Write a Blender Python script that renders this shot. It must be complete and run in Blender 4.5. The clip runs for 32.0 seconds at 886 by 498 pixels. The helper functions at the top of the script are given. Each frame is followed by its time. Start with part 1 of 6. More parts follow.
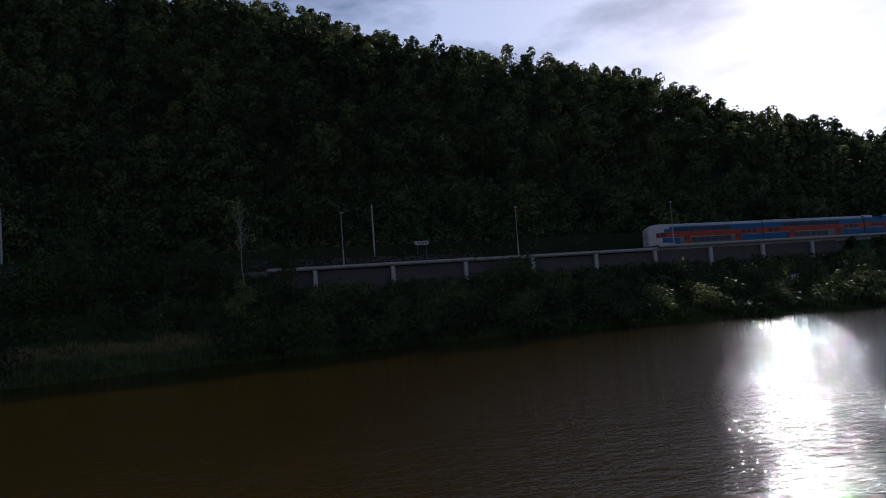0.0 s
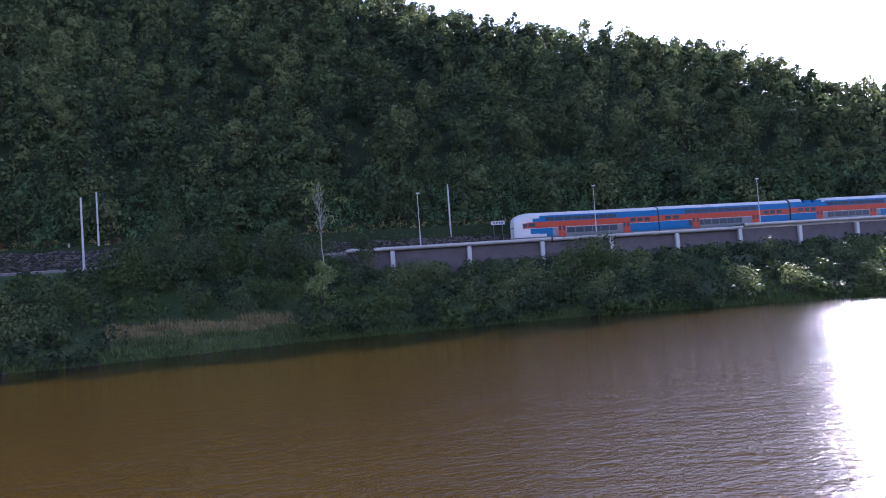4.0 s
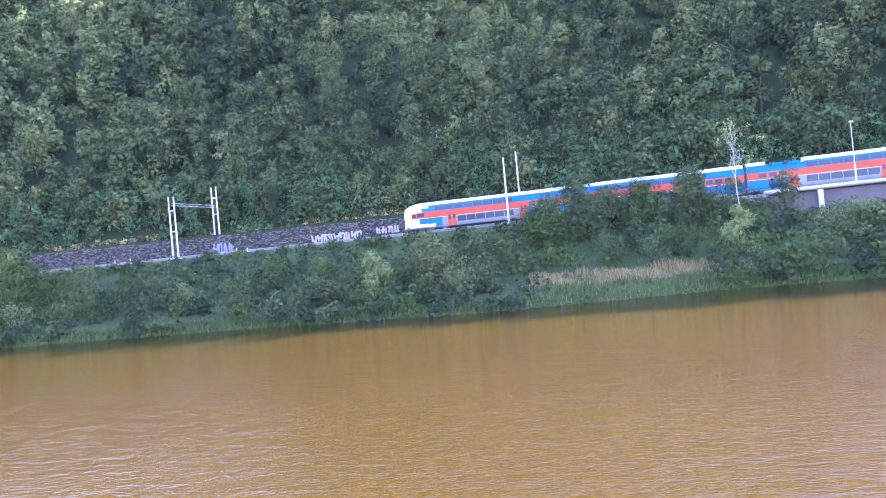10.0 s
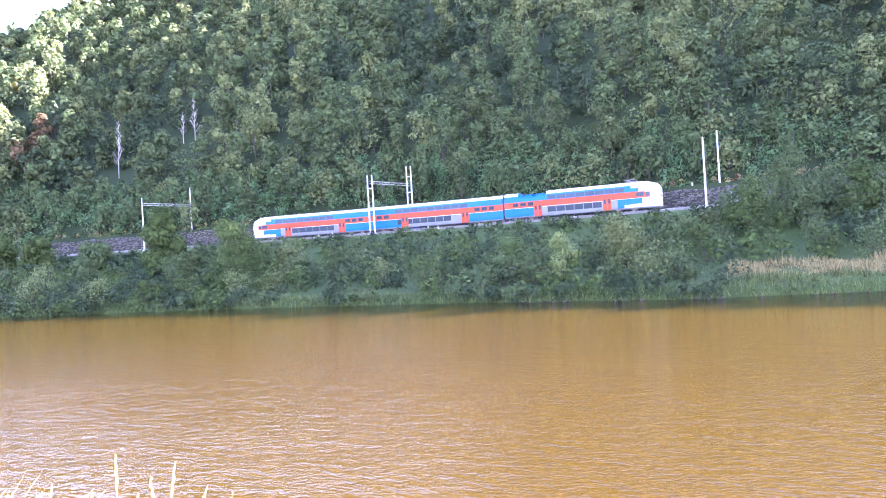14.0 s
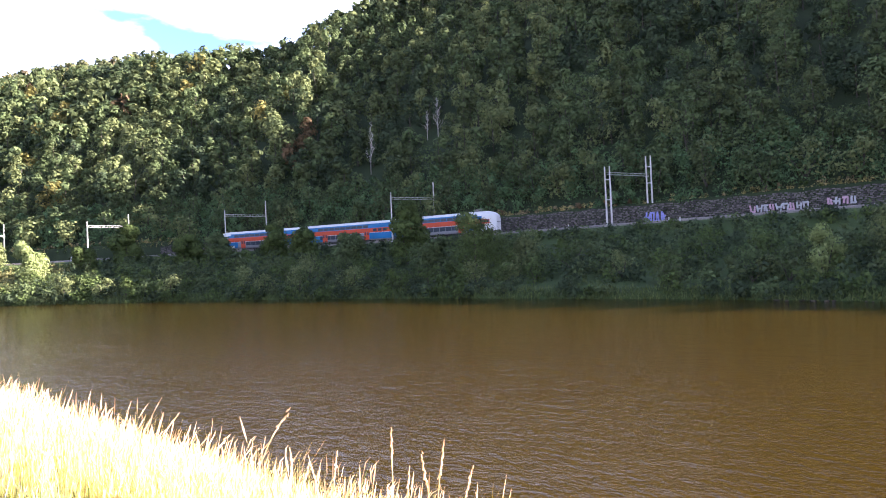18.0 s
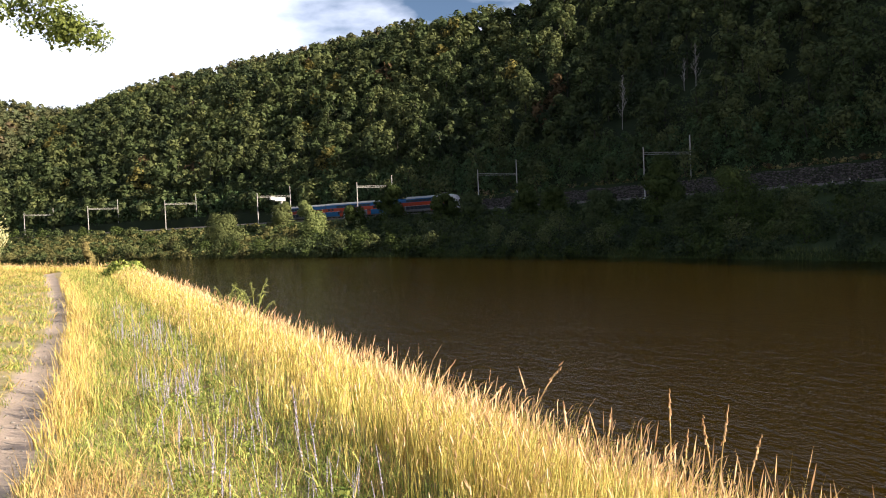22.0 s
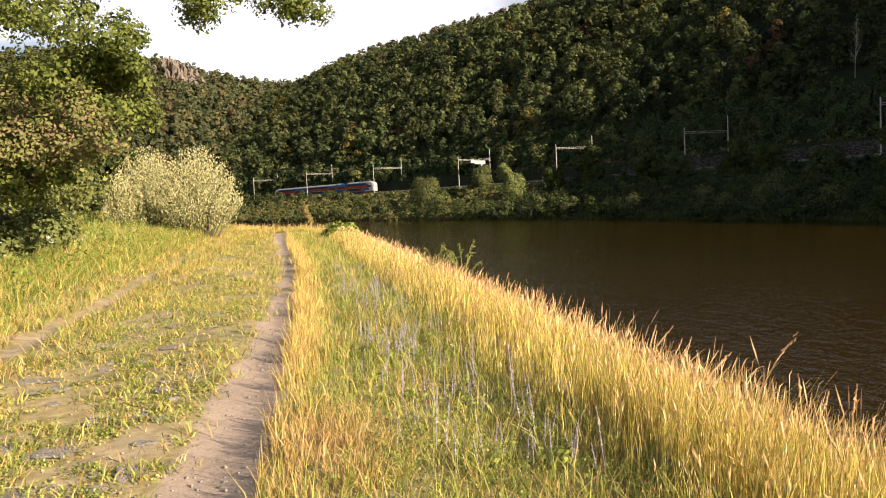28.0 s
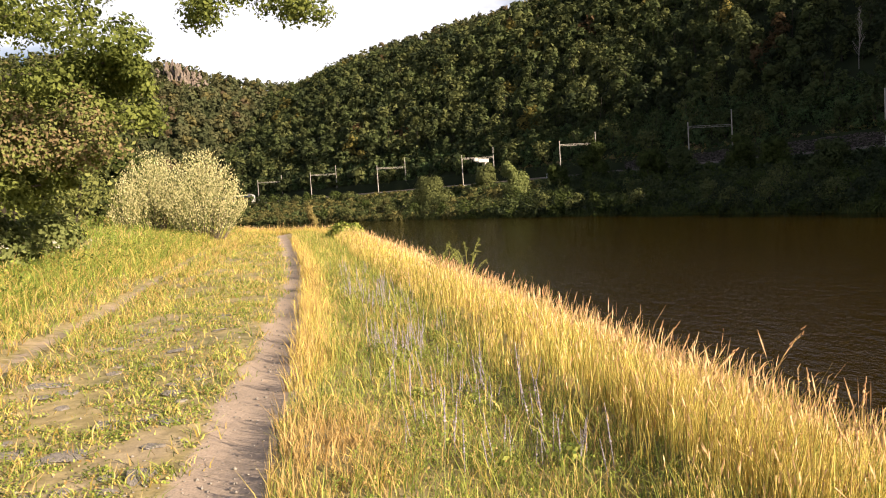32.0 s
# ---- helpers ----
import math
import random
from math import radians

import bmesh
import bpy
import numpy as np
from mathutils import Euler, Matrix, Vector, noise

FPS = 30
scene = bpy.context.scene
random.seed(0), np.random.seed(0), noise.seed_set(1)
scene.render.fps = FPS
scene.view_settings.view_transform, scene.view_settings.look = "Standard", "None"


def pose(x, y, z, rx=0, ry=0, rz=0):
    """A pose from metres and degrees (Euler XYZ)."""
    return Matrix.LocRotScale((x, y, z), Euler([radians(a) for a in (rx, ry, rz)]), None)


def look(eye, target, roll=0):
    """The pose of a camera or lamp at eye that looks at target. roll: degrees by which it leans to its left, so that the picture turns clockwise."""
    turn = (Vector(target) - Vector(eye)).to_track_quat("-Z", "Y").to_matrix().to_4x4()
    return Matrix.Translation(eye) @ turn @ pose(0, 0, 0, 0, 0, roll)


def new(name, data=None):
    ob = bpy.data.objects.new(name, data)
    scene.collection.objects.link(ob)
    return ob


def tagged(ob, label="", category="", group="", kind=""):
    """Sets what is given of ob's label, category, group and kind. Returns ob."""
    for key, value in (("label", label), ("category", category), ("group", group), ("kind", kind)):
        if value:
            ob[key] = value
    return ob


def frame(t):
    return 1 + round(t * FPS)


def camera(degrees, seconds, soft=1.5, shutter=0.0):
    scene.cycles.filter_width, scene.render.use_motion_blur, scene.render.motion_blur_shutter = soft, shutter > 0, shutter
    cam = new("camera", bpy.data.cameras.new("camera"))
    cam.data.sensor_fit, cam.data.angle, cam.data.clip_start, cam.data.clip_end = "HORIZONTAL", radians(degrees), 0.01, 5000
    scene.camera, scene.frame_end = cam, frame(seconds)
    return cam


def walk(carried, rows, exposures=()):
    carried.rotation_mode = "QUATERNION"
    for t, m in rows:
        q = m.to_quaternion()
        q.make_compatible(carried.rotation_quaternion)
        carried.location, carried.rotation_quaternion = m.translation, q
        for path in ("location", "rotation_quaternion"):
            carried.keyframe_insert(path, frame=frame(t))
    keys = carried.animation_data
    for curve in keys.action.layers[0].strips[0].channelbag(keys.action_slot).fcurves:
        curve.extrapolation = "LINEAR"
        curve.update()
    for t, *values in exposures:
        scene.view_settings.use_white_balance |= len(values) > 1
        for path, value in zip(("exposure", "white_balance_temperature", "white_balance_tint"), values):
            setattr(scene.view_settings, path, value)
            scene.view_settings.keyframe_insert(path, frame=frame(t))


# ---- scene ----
cam = camera(61.2, 32.0, soft=1.05)

# seconds, place (m), turn (degrees)
PATH = [
    (0, 0.488, -0.111, 5.500, 93.383, 4.033, -102.564),
    (0.5, 0.487, -0.111, 5.500, 93.104, 4.023, -102.630),
    (1, 0.488, -0.109, 5.500, 92.786, 4.104, -102.363),
    (1.5, 0.488, -0.108, 5.500, 92.684, 4.155, -102.294),
    (2, 0.489, -0.103, 5.500, 92.685, 4.482, -101.705),
    (2.5, 0.491, -0.094, 5.500, 92.525, 4.467, -100.617),
    (3, 0.493, -0.085, 5.500, 93.025, 4.428, -99.601),
    (3.5, 0.495, -0.072, 5.500, 92.710, 4.153, -98.086),
    (5.5, 0.500, -0.008, 5.500, 91.770, 4.194, -90.786),
    (6, 0.499, 0.023, 5.500, 91.705, 4.257, -87.189),
    (6.5, 0.498, 0.043, 5.500, 91.423, 4.481, -85.004),
    (7, 0.497, 0.058, 5.500, 90.904, 5.153, -83.315),
    (7.5, 0.494, 0.080, 5.500, 90.968, 5.065, -80.686),
    (8, 0.488, 0.107, 5.500, 91.607, 4.518, -77.509),
    (8.5, 0.484, 0.125, 5.500, 91.175, 4.371, -75.448),
    (9, 0.476, 0.153, 5.500, 90.444, 4.678, -72.199),
    (9.5, 0.466, 0.180, 5.500, 90.531, 5.862, -68.820),
    (10, 0.457, 0.202, 5.500, 90.842, 5.366, -66.096),
    (10.5, 0.451, 0.215, 5.500, 91.046, 3.482, -64.472),
    (11, 0.442, 0.234, 5.500, 91.145, 2.719, -62.009),
    (11.5, 0.436, 0.245, 5.500, 91.245, 2.961, -60.666),
    (12, 0.436, 0.244, 5.500, 91.033, 3.045, -60.738),
    (12.5, 0.428, 0.259, 5.500, 91.053, 3.095, -58.796),
    (13, 0.416, 0.277, 5.500, 90.738, 3.128, -56.318),
    (13.5, 0.407, 0.291, 5.500, 90.515, 3.579, -54.399),
    (14, 0.393, 0.309, 5.500, 90.425, 3.379, -51.880),
    (14.5, 0.370, 0.336, 5.500, 89.882, 3.193, -47.732),
    (15, 0.349, 0.358, 5.500, 90.246, 2.681, -44.229),
    (15.5, 0.337, 0.370, 5.500, 90.759, 2.840, -42.299),
    (17.5, 0.294, 0.404, 5.500, 90.941, 2.612, -36.043),
    (18, 0.280, 0.414, 5.500, 90.768, 2.680, -34.030),
    (18.5, 0.255, 0.430, 5.500, 90.110, 3.040, -30.665),
    (19, 0.239, 0.439, 5.500, 89.898, 2.902, -28.572),
    (19.5, 0.213, 0.452, 5.500, 89.534, 2.998, -25.282),
    (20, 0.198, 0.459, 5.500, 89.112, 3.257, -23.371),
    (20.5, 0.184, 0.465, 5.500, 89.337, 2.652, -21.606),
    (21, 0.165, 0.472, 5.500, 89.193, 3.135, -19.356),
    (21.5, 0.143, 0.479, 5.500, 88.442, 2.797, -16.638),
    (22, 0.130, 0.483, 5.500, 88.390, 2.512, -15.167),
    (22.5, 0.112, 0.487, 5.500, 87.988, 1.972, -12.993),
    (23, 0.091, 0.492, 5.500, 87.290, 2.086, -10.551),
    (23.5, 0.063, 0.496, 5.500, 86.869, 2.602, -7.303),
    (24, 0.042, 0.498, 5.500, 87.239, 3.034, -4.907),
    (24.5, 0.023, 0.499, 5.500, 87.186, 3.477, -2.799),
    (25, 0.020, 0.500, 5.500, 86.669, 3.023, -2.424),
    (25.5, 0.011, 0.500, 5.500, 86.671, 2.931, -1.348),
    (27.5, -0.002, 0.500, 5.500, 86.345, 2.764, 0.087),
    (28, 0.000, 0.500, 5.500, 86.215, 2.812, -0.102),
    (28.5, 0.004, 0.500, 5.500, 86.454, 2.920, -0.550),
    (29, 0.011, 0.500, 5.500, 86.535, 2.871, -1.404),
    (29.5, 0.016, 0.500, 5.500, 86.368, 3.198, -1.906),
    (30, 0.011, 0.500, 5.500, 86.173, 3.363, -1.430),
    (30.5, 0.014, 0.500, 5.500, 86.130, 2.864, -1.727),
    (31, 0.004, 0.500, 5.500, 86.712, 2.897, -0.607),
    (31.5, -0.000, 0.500, 5.500, 86.488, 3.556, -0.117),
    (32, -0.003, 0.500, 5.500, 86.146, 3.747, 0.220),
]

EXPOSURE = [(0, 0.35, 5000, 20), (2, 1.45, 4900, 28), (3.5, 2.7, 4750, 34), (5.5, 4.2, 4550, 38), (9, 5.2, 4550, 38), (13, 5.85, 4800, 39), (15, 5.5, 5000, 37), (15.5, 5.25, 5050, 35),
            (17.5, 4.22, 5150, 30), (18.5, 3.42, 5300, 26), (19, 3.07, 5400, 23), (21, 2.12, 5650, 17), (23, 1.68, 6000, 16), (25, 1.56, 6250, 18), (32, 1.61, 6550, 19)]

# ---- world, sun ----
SUN_AZ, SUN_EL = 128.5, 20.2          # clockwise from +y, degrees


def sky_world():
    w = bpy.data.worlds.new("sky")
    scene.world = w
    w.use_nodes = True
    n, l = w.node_tree.nodes, w.node_tree.links
    n.clear()
    out = n.new("ShaderNodeOutputWorld")
    bg = n.new("ShaderNodeBackground")
    sky = n.new("ShaderNodeTexSky")
    sky.sky_type = "NISHITA"
    sky.sun_disc = False
    sky.sun_elevation, sky.sun_rotation = radians(SUN_EL), radians(SUN_AZ)
    sky.air_density, sky.dust_density = 1.0, 0.6
    bg.inputs["Strength"].default_value = 0.028
    # broken bright cloud over the blue
    co = n.new("ShaderNodeTexCoord")
    mp = n.new("ShaderNodeMapping")
    mp.inputs["Scale"].default_value = (2.2, 2.2, 6.0)
    no = n.new("ShaderNodeTexNoise")
    no.inputs["Scale"].default_value, no.inputs["Detail"].default_value = 1.6, 7
    ramp = n.new("ShaderNodeValToRGB")
    ramp.color_ramp.elements[0].position, ramp.color_ramp.elements[1].position = 0.42, 0.58
    mix = n.new("ShaderNodeMixRGB")
    gain, lift = n.new("ShaderNodeMixRGB"), n.new("ShaderNodeMixRGB")
    gain.blend_type, lift.blend_type = "MULTIPLY", "ADD"
    gain.inputs["Fac"].default_value = lift.inputs["Fac"].default_value = 1
    gain.inputs["Color2"].default_value = (1.1, 1.0, 0.9, 1)
    lift.inputs["Color2"].default_value = (11.5, 11.0, 10.6, 1)
    l.new(sky.outputs["Color"], gain.inputs["Color1"])
    l.new(gain.outputs["Color"], lift.inputs["Color1"])
    l.new(lift.outputs["Color"], mix.inputs["Color2"])
    l.new(co.outputs["Generated"], mp.inputs["Vector"])
    l.new(mp.outputs["Vector"], no.inputs["Vector"])
    # cumulus crowd together towards the horizon and open overhead
    sep, lie, heap = n.new("ShaderNodeSeparateXYZ"), n.new("ShaderNodeMapRange"), n.new("ShaderNodeMath")
    for k, v in (("From Min", 0.2), ("From Max", 0.6), ("To Min", 0.1), ("To Max", -0.1)):
        lie.inputs[k].default_value = v
    l.new(co.outputs["Generated"], sep.inputs[0])
    l.new(sep.outputs["Z"], lie.inputs["Value"])
    l.new(no.outputs["Fac"], heap.inputs[0])
    l.new(lie.outputs["Result"], heap.inputs[1])
    l.new(heap.outputs[0], ramp.inputs["Fac"])
    l.new(ramp.outputs["Color"], mix.inputs["Fac"])
    l.new(sky.outputs["Color"], mix.inputs["Color1"])
    l.new(mix.outputs["Color"], bg.inputs["Color"])
    l.new(bg.outputs["Background"], out.inputs["Surface"])


sky_world()
sun = new("sun", bpy.data.lights.new("sun", "SUN"))
sun.data.energy, sun.data.angle, sun.data.color = 5.0, radians(0.55), (1.0, 0.83, 0.56)
sun.matrix_world = look((200, -120, 150), (200 - math.sin(radians(SUN_AZ)) * 100, -120 - math.cos(radians(SUN_AZ)) * 100, 150 - math.tan(radians(SUN_EL)) * 100))


# ---- materials ----
def material(name, a, b, rough=0.8, scale=3.0, bump=0.15, metal=0.0, spec=0.5, island=False, thin=0.0, stretch=(1, 1, 1), fine=None, each=0.55):
    """Two-colour surface: large blotches and fine grain, with relief. island: one shade a piece. thin: light through leaves."""
    m = bpy.data.materials.new(name)
    m.use_nodes = True
    n, l = m.node_tree.nodes, m.node_tree.links
    p = n["Principled BSDF"]
    co = n.new("ShaderNodeTexCoord")
    mp = n.new("ShaderNodeMapping")
    mp.inputs["Scale"].default_value = stretch
    l.new(co.outputs["Object"], mp.inputs["Vector"])
    big, small = n.new("ShaderNodeTexNoise"), n.new("ShaderNodeTexNoise")
    big.inputs["Scale"].default_value, big.inputs["Detail"].default_value = scale, 4
    small.inputs["Scale"].default_value, small.inputs["Detail"].default_value = fine or scale * 14, 3
    for t in (big, small):
        l.new(mp.outputs["Vector"], t.inputs["Vector"])
    add = n.new("ShaderNodeMath")
    add.operation = "MULTIPLY_ADD"
    add.inputs[1].default_value = 0.45
    half = n.new("ShaderNodeMath")
    half.operation = "MULTIPLY"
    half.inputs[1].default_value = 0.62
    l.new(big.outputs["Fac"], half.inputs[0])
    l.new(small.outputs["Fac"], add.inputs[0])
    l.new(half.outputs[0], add.inputs[2])
    fac = add.outputs[0]
    if island:
        g = n.new("ShaderNodeNewGeometry")
        s2 = n.new("ShaderNodeMath")
        s2.operation = "MULTIPLY_ADD"
        s2.inputs[1].default_value = each
        l.new(g.outputs["Random Per Island"], s2.inputs[0])
        h2 = n.new("ShaderNodeMath")
        h2.operation = "MULTIPLY"
        h2.inputs[1].default_value = 1.05 - each
        l.new(fac, h2.inputs[0])
        l.new(h2.outputs[0], s2.inputs[2])
        fac = s2.outputs[0]
    ramp = n.new("ShaderNodeValToRGB")
    e = ramp.color_ramp.elements
    e[0].position, e[1].position = 0.3, 0.75
    e[0].color, e[1].color = (*a, 1), (*b, 1)
    l.new(fac, ramp.inputs["Fac"])
    l.new(ramp.outputs["Color"], p.inputs["Base Color"])
    p.inputs["Roughness"].default_value, p.inputs["Metallic"].default_value = rough, metal
    p.inputs["Specular IOR Level"].default_value = spec
    if bump:
        bn = n.new("ShaderNodeBump")
        bn.inputs["Strength"].default_value, bn.inputs["Distance"].default_value = bump, 0.05
        l.new(small.outputs["Fac"], bn.inputs["Height"])
        l.new(bn.outputs["Normal"], p.inputs["Normal"])
    if thin:
        tr, ms = n.new("ShaderNodeBsdfTranslucent"), n.new("ShaderNodeMixShader")
        ms.inputs["Fac"].default_value = thin
        l.new(ramp.outputs["Color"], tr.inputs["Color"])
        l.new(p.outputs[0], ms.inputs[1])
        l.new(tr.outputs[0], ms.inputs[2])
        l.new(ms.outputs[0], n["Material Output"].inputs["Surface"])
    return m


def leafy(name, a, b, thin=0.32):
    return material(name, a, b, rough=0.7, scale=0.25, bump=0, spec=0.06, island=True, thin=thin, fine=1.1, each=0.28)


LEAF = [leafy("leaf_oak", (0.03, 0.039, 0.0165), (0.071, 0.088, 0.035)),
        leafy("leaf_ash", (0.035, 0.048, 0.02), (0.084, 0.11, 0.043)),
        leafy("leaf_pale", (0.056, 0.069, 0.028), (0.13, 0.148, 0.056)),
        leafy("leaf_dark", (0.019, 0.028, 0.0145), (0.044, 0.06, 0.029)),
        leafy("leaf_yellow", (0.075, 0.07, 0.02), (0.17, 0.15, 0.045)),
        leafy("leaf_rust", (0.06, 0.043, 0.023), (0.115, 0.078, 0.04))]
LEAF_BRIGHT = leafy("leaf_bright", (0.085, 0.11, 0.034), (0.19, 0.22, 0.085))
LEAF_BANK = leafy("leaf_bank", (0.026, 0.038, 0.012), (0.076, 0.102, 0.03))
LEAF_SUMAC = leafy("leaf_sumac", (0.041, 0.07, 0.03), (0.09, 0.138, 0.058))
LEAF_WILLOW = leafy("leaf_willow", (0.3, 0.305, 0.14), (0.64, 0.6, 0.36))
LEAF_POPLAR = leafy("leaf_poplar", (0.045, 0.07, 0.018), (0.2, 0.235, 0.062), 0.35)
LEAF_FRESH = leafy("leaf_fresh", (0.095, 0.115, 0.035), (0.22, 0.24, 0.085))
LEAF_DRY = leafy("leaf_dry", (0.12, 0.09, 0.048), (0.27, 0.21, 0.12))
LEAF_TAN = leafy("leaf_tan", (0.13, 0.11, 0.045), (0.3, 0.25, 0.1))
# haze over the distant woods, put into paler leaf colours
LEAF_HAZED = [leafy("hazed_olive", (0.055, 0.06, 0.03), (0.115, 0.12, 0.06)), leafy("hazed_green", (0.045, 0.056, 0.028), (0.095, 0.11, 0.054)),
            leafy("hazed_yellow", (0.08, 0.076, 0.032), (0.16, 0.145, 0.062)), leafy("hazed_rust", (0.075, 0.06, 0.036), (0.135, 0.105, 0.064))]
LEAF_HEATH = leafy("leaf_heath", (0.07, 0.07, 0.026), (0.17, 0.16, 0.062))
BARK = material("bark", (0.05, 0.04, 0.03), (0.16, 0.13, 0.1), scale=2, bump=0.6, stretch=(3, 3, 0.5))
BARK_DARK = material("bark_dark", (0.022, 0.02, 0.016), (0.06, 0.052, 0.042), scale=2, bump=0.6, stretch=(3, 3, 0.5), spec=0.08)
SLEEPER = material("sleeper", (0.07, 0.06, 0.05), (0.17, 0.15, 0.13), scale=2, bump=0.3, spec=0.1)
BARK_PALE = material("bark_pale", (0.13, 0.12, 0.11), (0.26, 0.24, 0.22), scale=2, bump=0.3)
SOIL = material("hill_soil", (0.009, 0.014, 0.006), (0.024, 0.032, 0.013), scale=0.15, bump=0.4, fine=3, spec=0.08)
BANK = material("bank_grass", (0.016, 0.028, 0.007), (0.042, 0.058, 0.016), scale=0.12, bump=0.5, fine=4, spec=0.08)
BALLAST = material("ballast", (0.06, 0.052, 0.046), (0.15, 0.135, 0.12), scale=0.5, bump=0.8, fine=9, spec=0.08)
COBBLE = material("track_stone", (0.14, 0.13, 0.122), (0.3, 0.275, 0.25), scale=6, bump=0.5, fine=40)
STONE = material("wall_stone", (0.028, 0.0245, 0.025), (0.088, 0.076, 0.075), scale=0.6, bump=0.8, fine=5, spec=0.08, island=True, each=0.62)
CONCRETE = material("concrete", (0.24, 0.235, 0.22), (0.38, 0.37, 0.345), scale=0.7, bump=0.2)
MAST = material("mast_concrete", (0.21, 0.204, 0.195), (0.32, 0.312, 0.296), scale=0.8, bump=0.15)
STEEL = material("steel", (0.1, 0.09, 0.085), (0.2, 0.18, 0.17), rough=0.5, metal=0.6, scale=3, bump=0.1)
STEEL_PALE = material("steel_pale", (0.2, 0.19, 0.18), (0.32, 0.31, 0.295), rough=0.5, metal=0.3, scale=3, bump=0.1)
CLIFF = material("cliff_rock", (0.06, 0.05, 0.044), (0.19, 0.155, 0.135), scale=0.1, bump=1.0, fine=0.7, stretch=(2, 2, 0.6))
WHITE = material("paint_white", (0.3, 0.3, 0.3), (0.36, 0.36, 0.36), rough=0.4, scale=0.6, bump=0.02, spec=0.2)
RED = material("paint_red", (0.215, 0.029, 0.01), (0.25, 0.036, 0.013), rough=0.4, scale=0.6, bump=0.02, spec=0.12)
BLUE = material("paint_blue", (0.008, 0.062, 0.15), (0.01, 0.078, 0.19), rough=0.4, scale=0.6, bump=0.02, spec=0.12)
GREY = material("paint_grey", (0.08, 0.083, 0.09), (0.12, 0.124, 0.134), rough=0.45, scale=0.6, bump=0.03, spec=0.2)
DARK = material("underframe", (0.02, 0.02, 0.022), (0.06, 0.055, 0.05), rough=0.7, scale=1.5, bump=0.3)
GLASS = material("window_glass", (0.015, 0.02, 0.028), (0.035, 0.042, 0.052), rough=0.12, scale=0.4, bump=0, spec=0.09)
GRASS_GOLD = material("grass_gold", (0.32, 0.245, 0.052), (0.72, 0.6, 0.18), rough=0.6, scale=0.4, bump=0, island=True, thin=0.35, spec=0.25)
GRASS_GREEN = material("grass_green", (0.085, 0.13, 0.024), (0.37, 0.41, 0.095), rough=0.6, scale=0.4, bump=0, island=True, thin=0.35, spec=0.25)
WEED = material("weed_green", (0.1, 0.15, 0.028), (0.3, 0.38, 0.075), rough=0.6, scale=0.3, bump=0, island=True, thin=0.35, spec=0.2)
GRASS_DRY = material("grass_dry", (0.3, 0.2, 0.075), (0.58, 0.42, 0.18), rough=0.7, scale=0.5, bump=0, island=True, thin=0.3, spec=0.2)
REED = material("reed", (0.026, 0.038, 0.01), (0.08, 0.094, 0.026), rough=0.7, scale=0.3, bump=0, island=True, thin=0.2, spec=0.2)
STRAW = material("straw", (0.085, 0.07, 0.028), (0.2, 0.158, 0.07), rough=0.7, scale=0.3, bump=0, island=True, thin=0.2, spec=0.2)
SEED = material("seed_head", (0.42, 0.25, 0.13), (0.78, 0.55, 0.33), rough=0.7, scale=4, bump=0, island=True, thin=0.3, spec=0.2)
SHORE = material("shore_stone", (0.024, 0.021, 0.016), (0.062, 0.055, 0.042), scale=2.0, bump=0.5, fine=9, spec=0.1, island=True)
SAGE = material("sage_flower", (0.21, 0.19, 0.235), (0.42, 0.385, 0.46), rough=0.8, scale=4, bump=0, island=True, thin=0.3, spec=0.2)
PETAL = material("white_petal", (0.6, 0.6, 0.5), (0.8, 0.8, 0.72), rough=0.7, scale=4, bump=0, island=True, thin=0.3)
TAG_WHITE = material("spray_white", (0.1, 0.1, 0.108), (0.2, 0.2, 0.212), rough=0.5, scale=1.5, bump=0.1)
TAG_PINK = material("spray_pink", (0.15, 0.08, 0.11), (0.24, 0.15, 0.19), rough=0.5, scale=1.5, bump=0.1)
TAG_BLUE = material("spray_blue", (0.06, 0.065, 0.2), (0.13, 0.13, 0.32), rough=0.5, scale=1.5, bump=0.1)


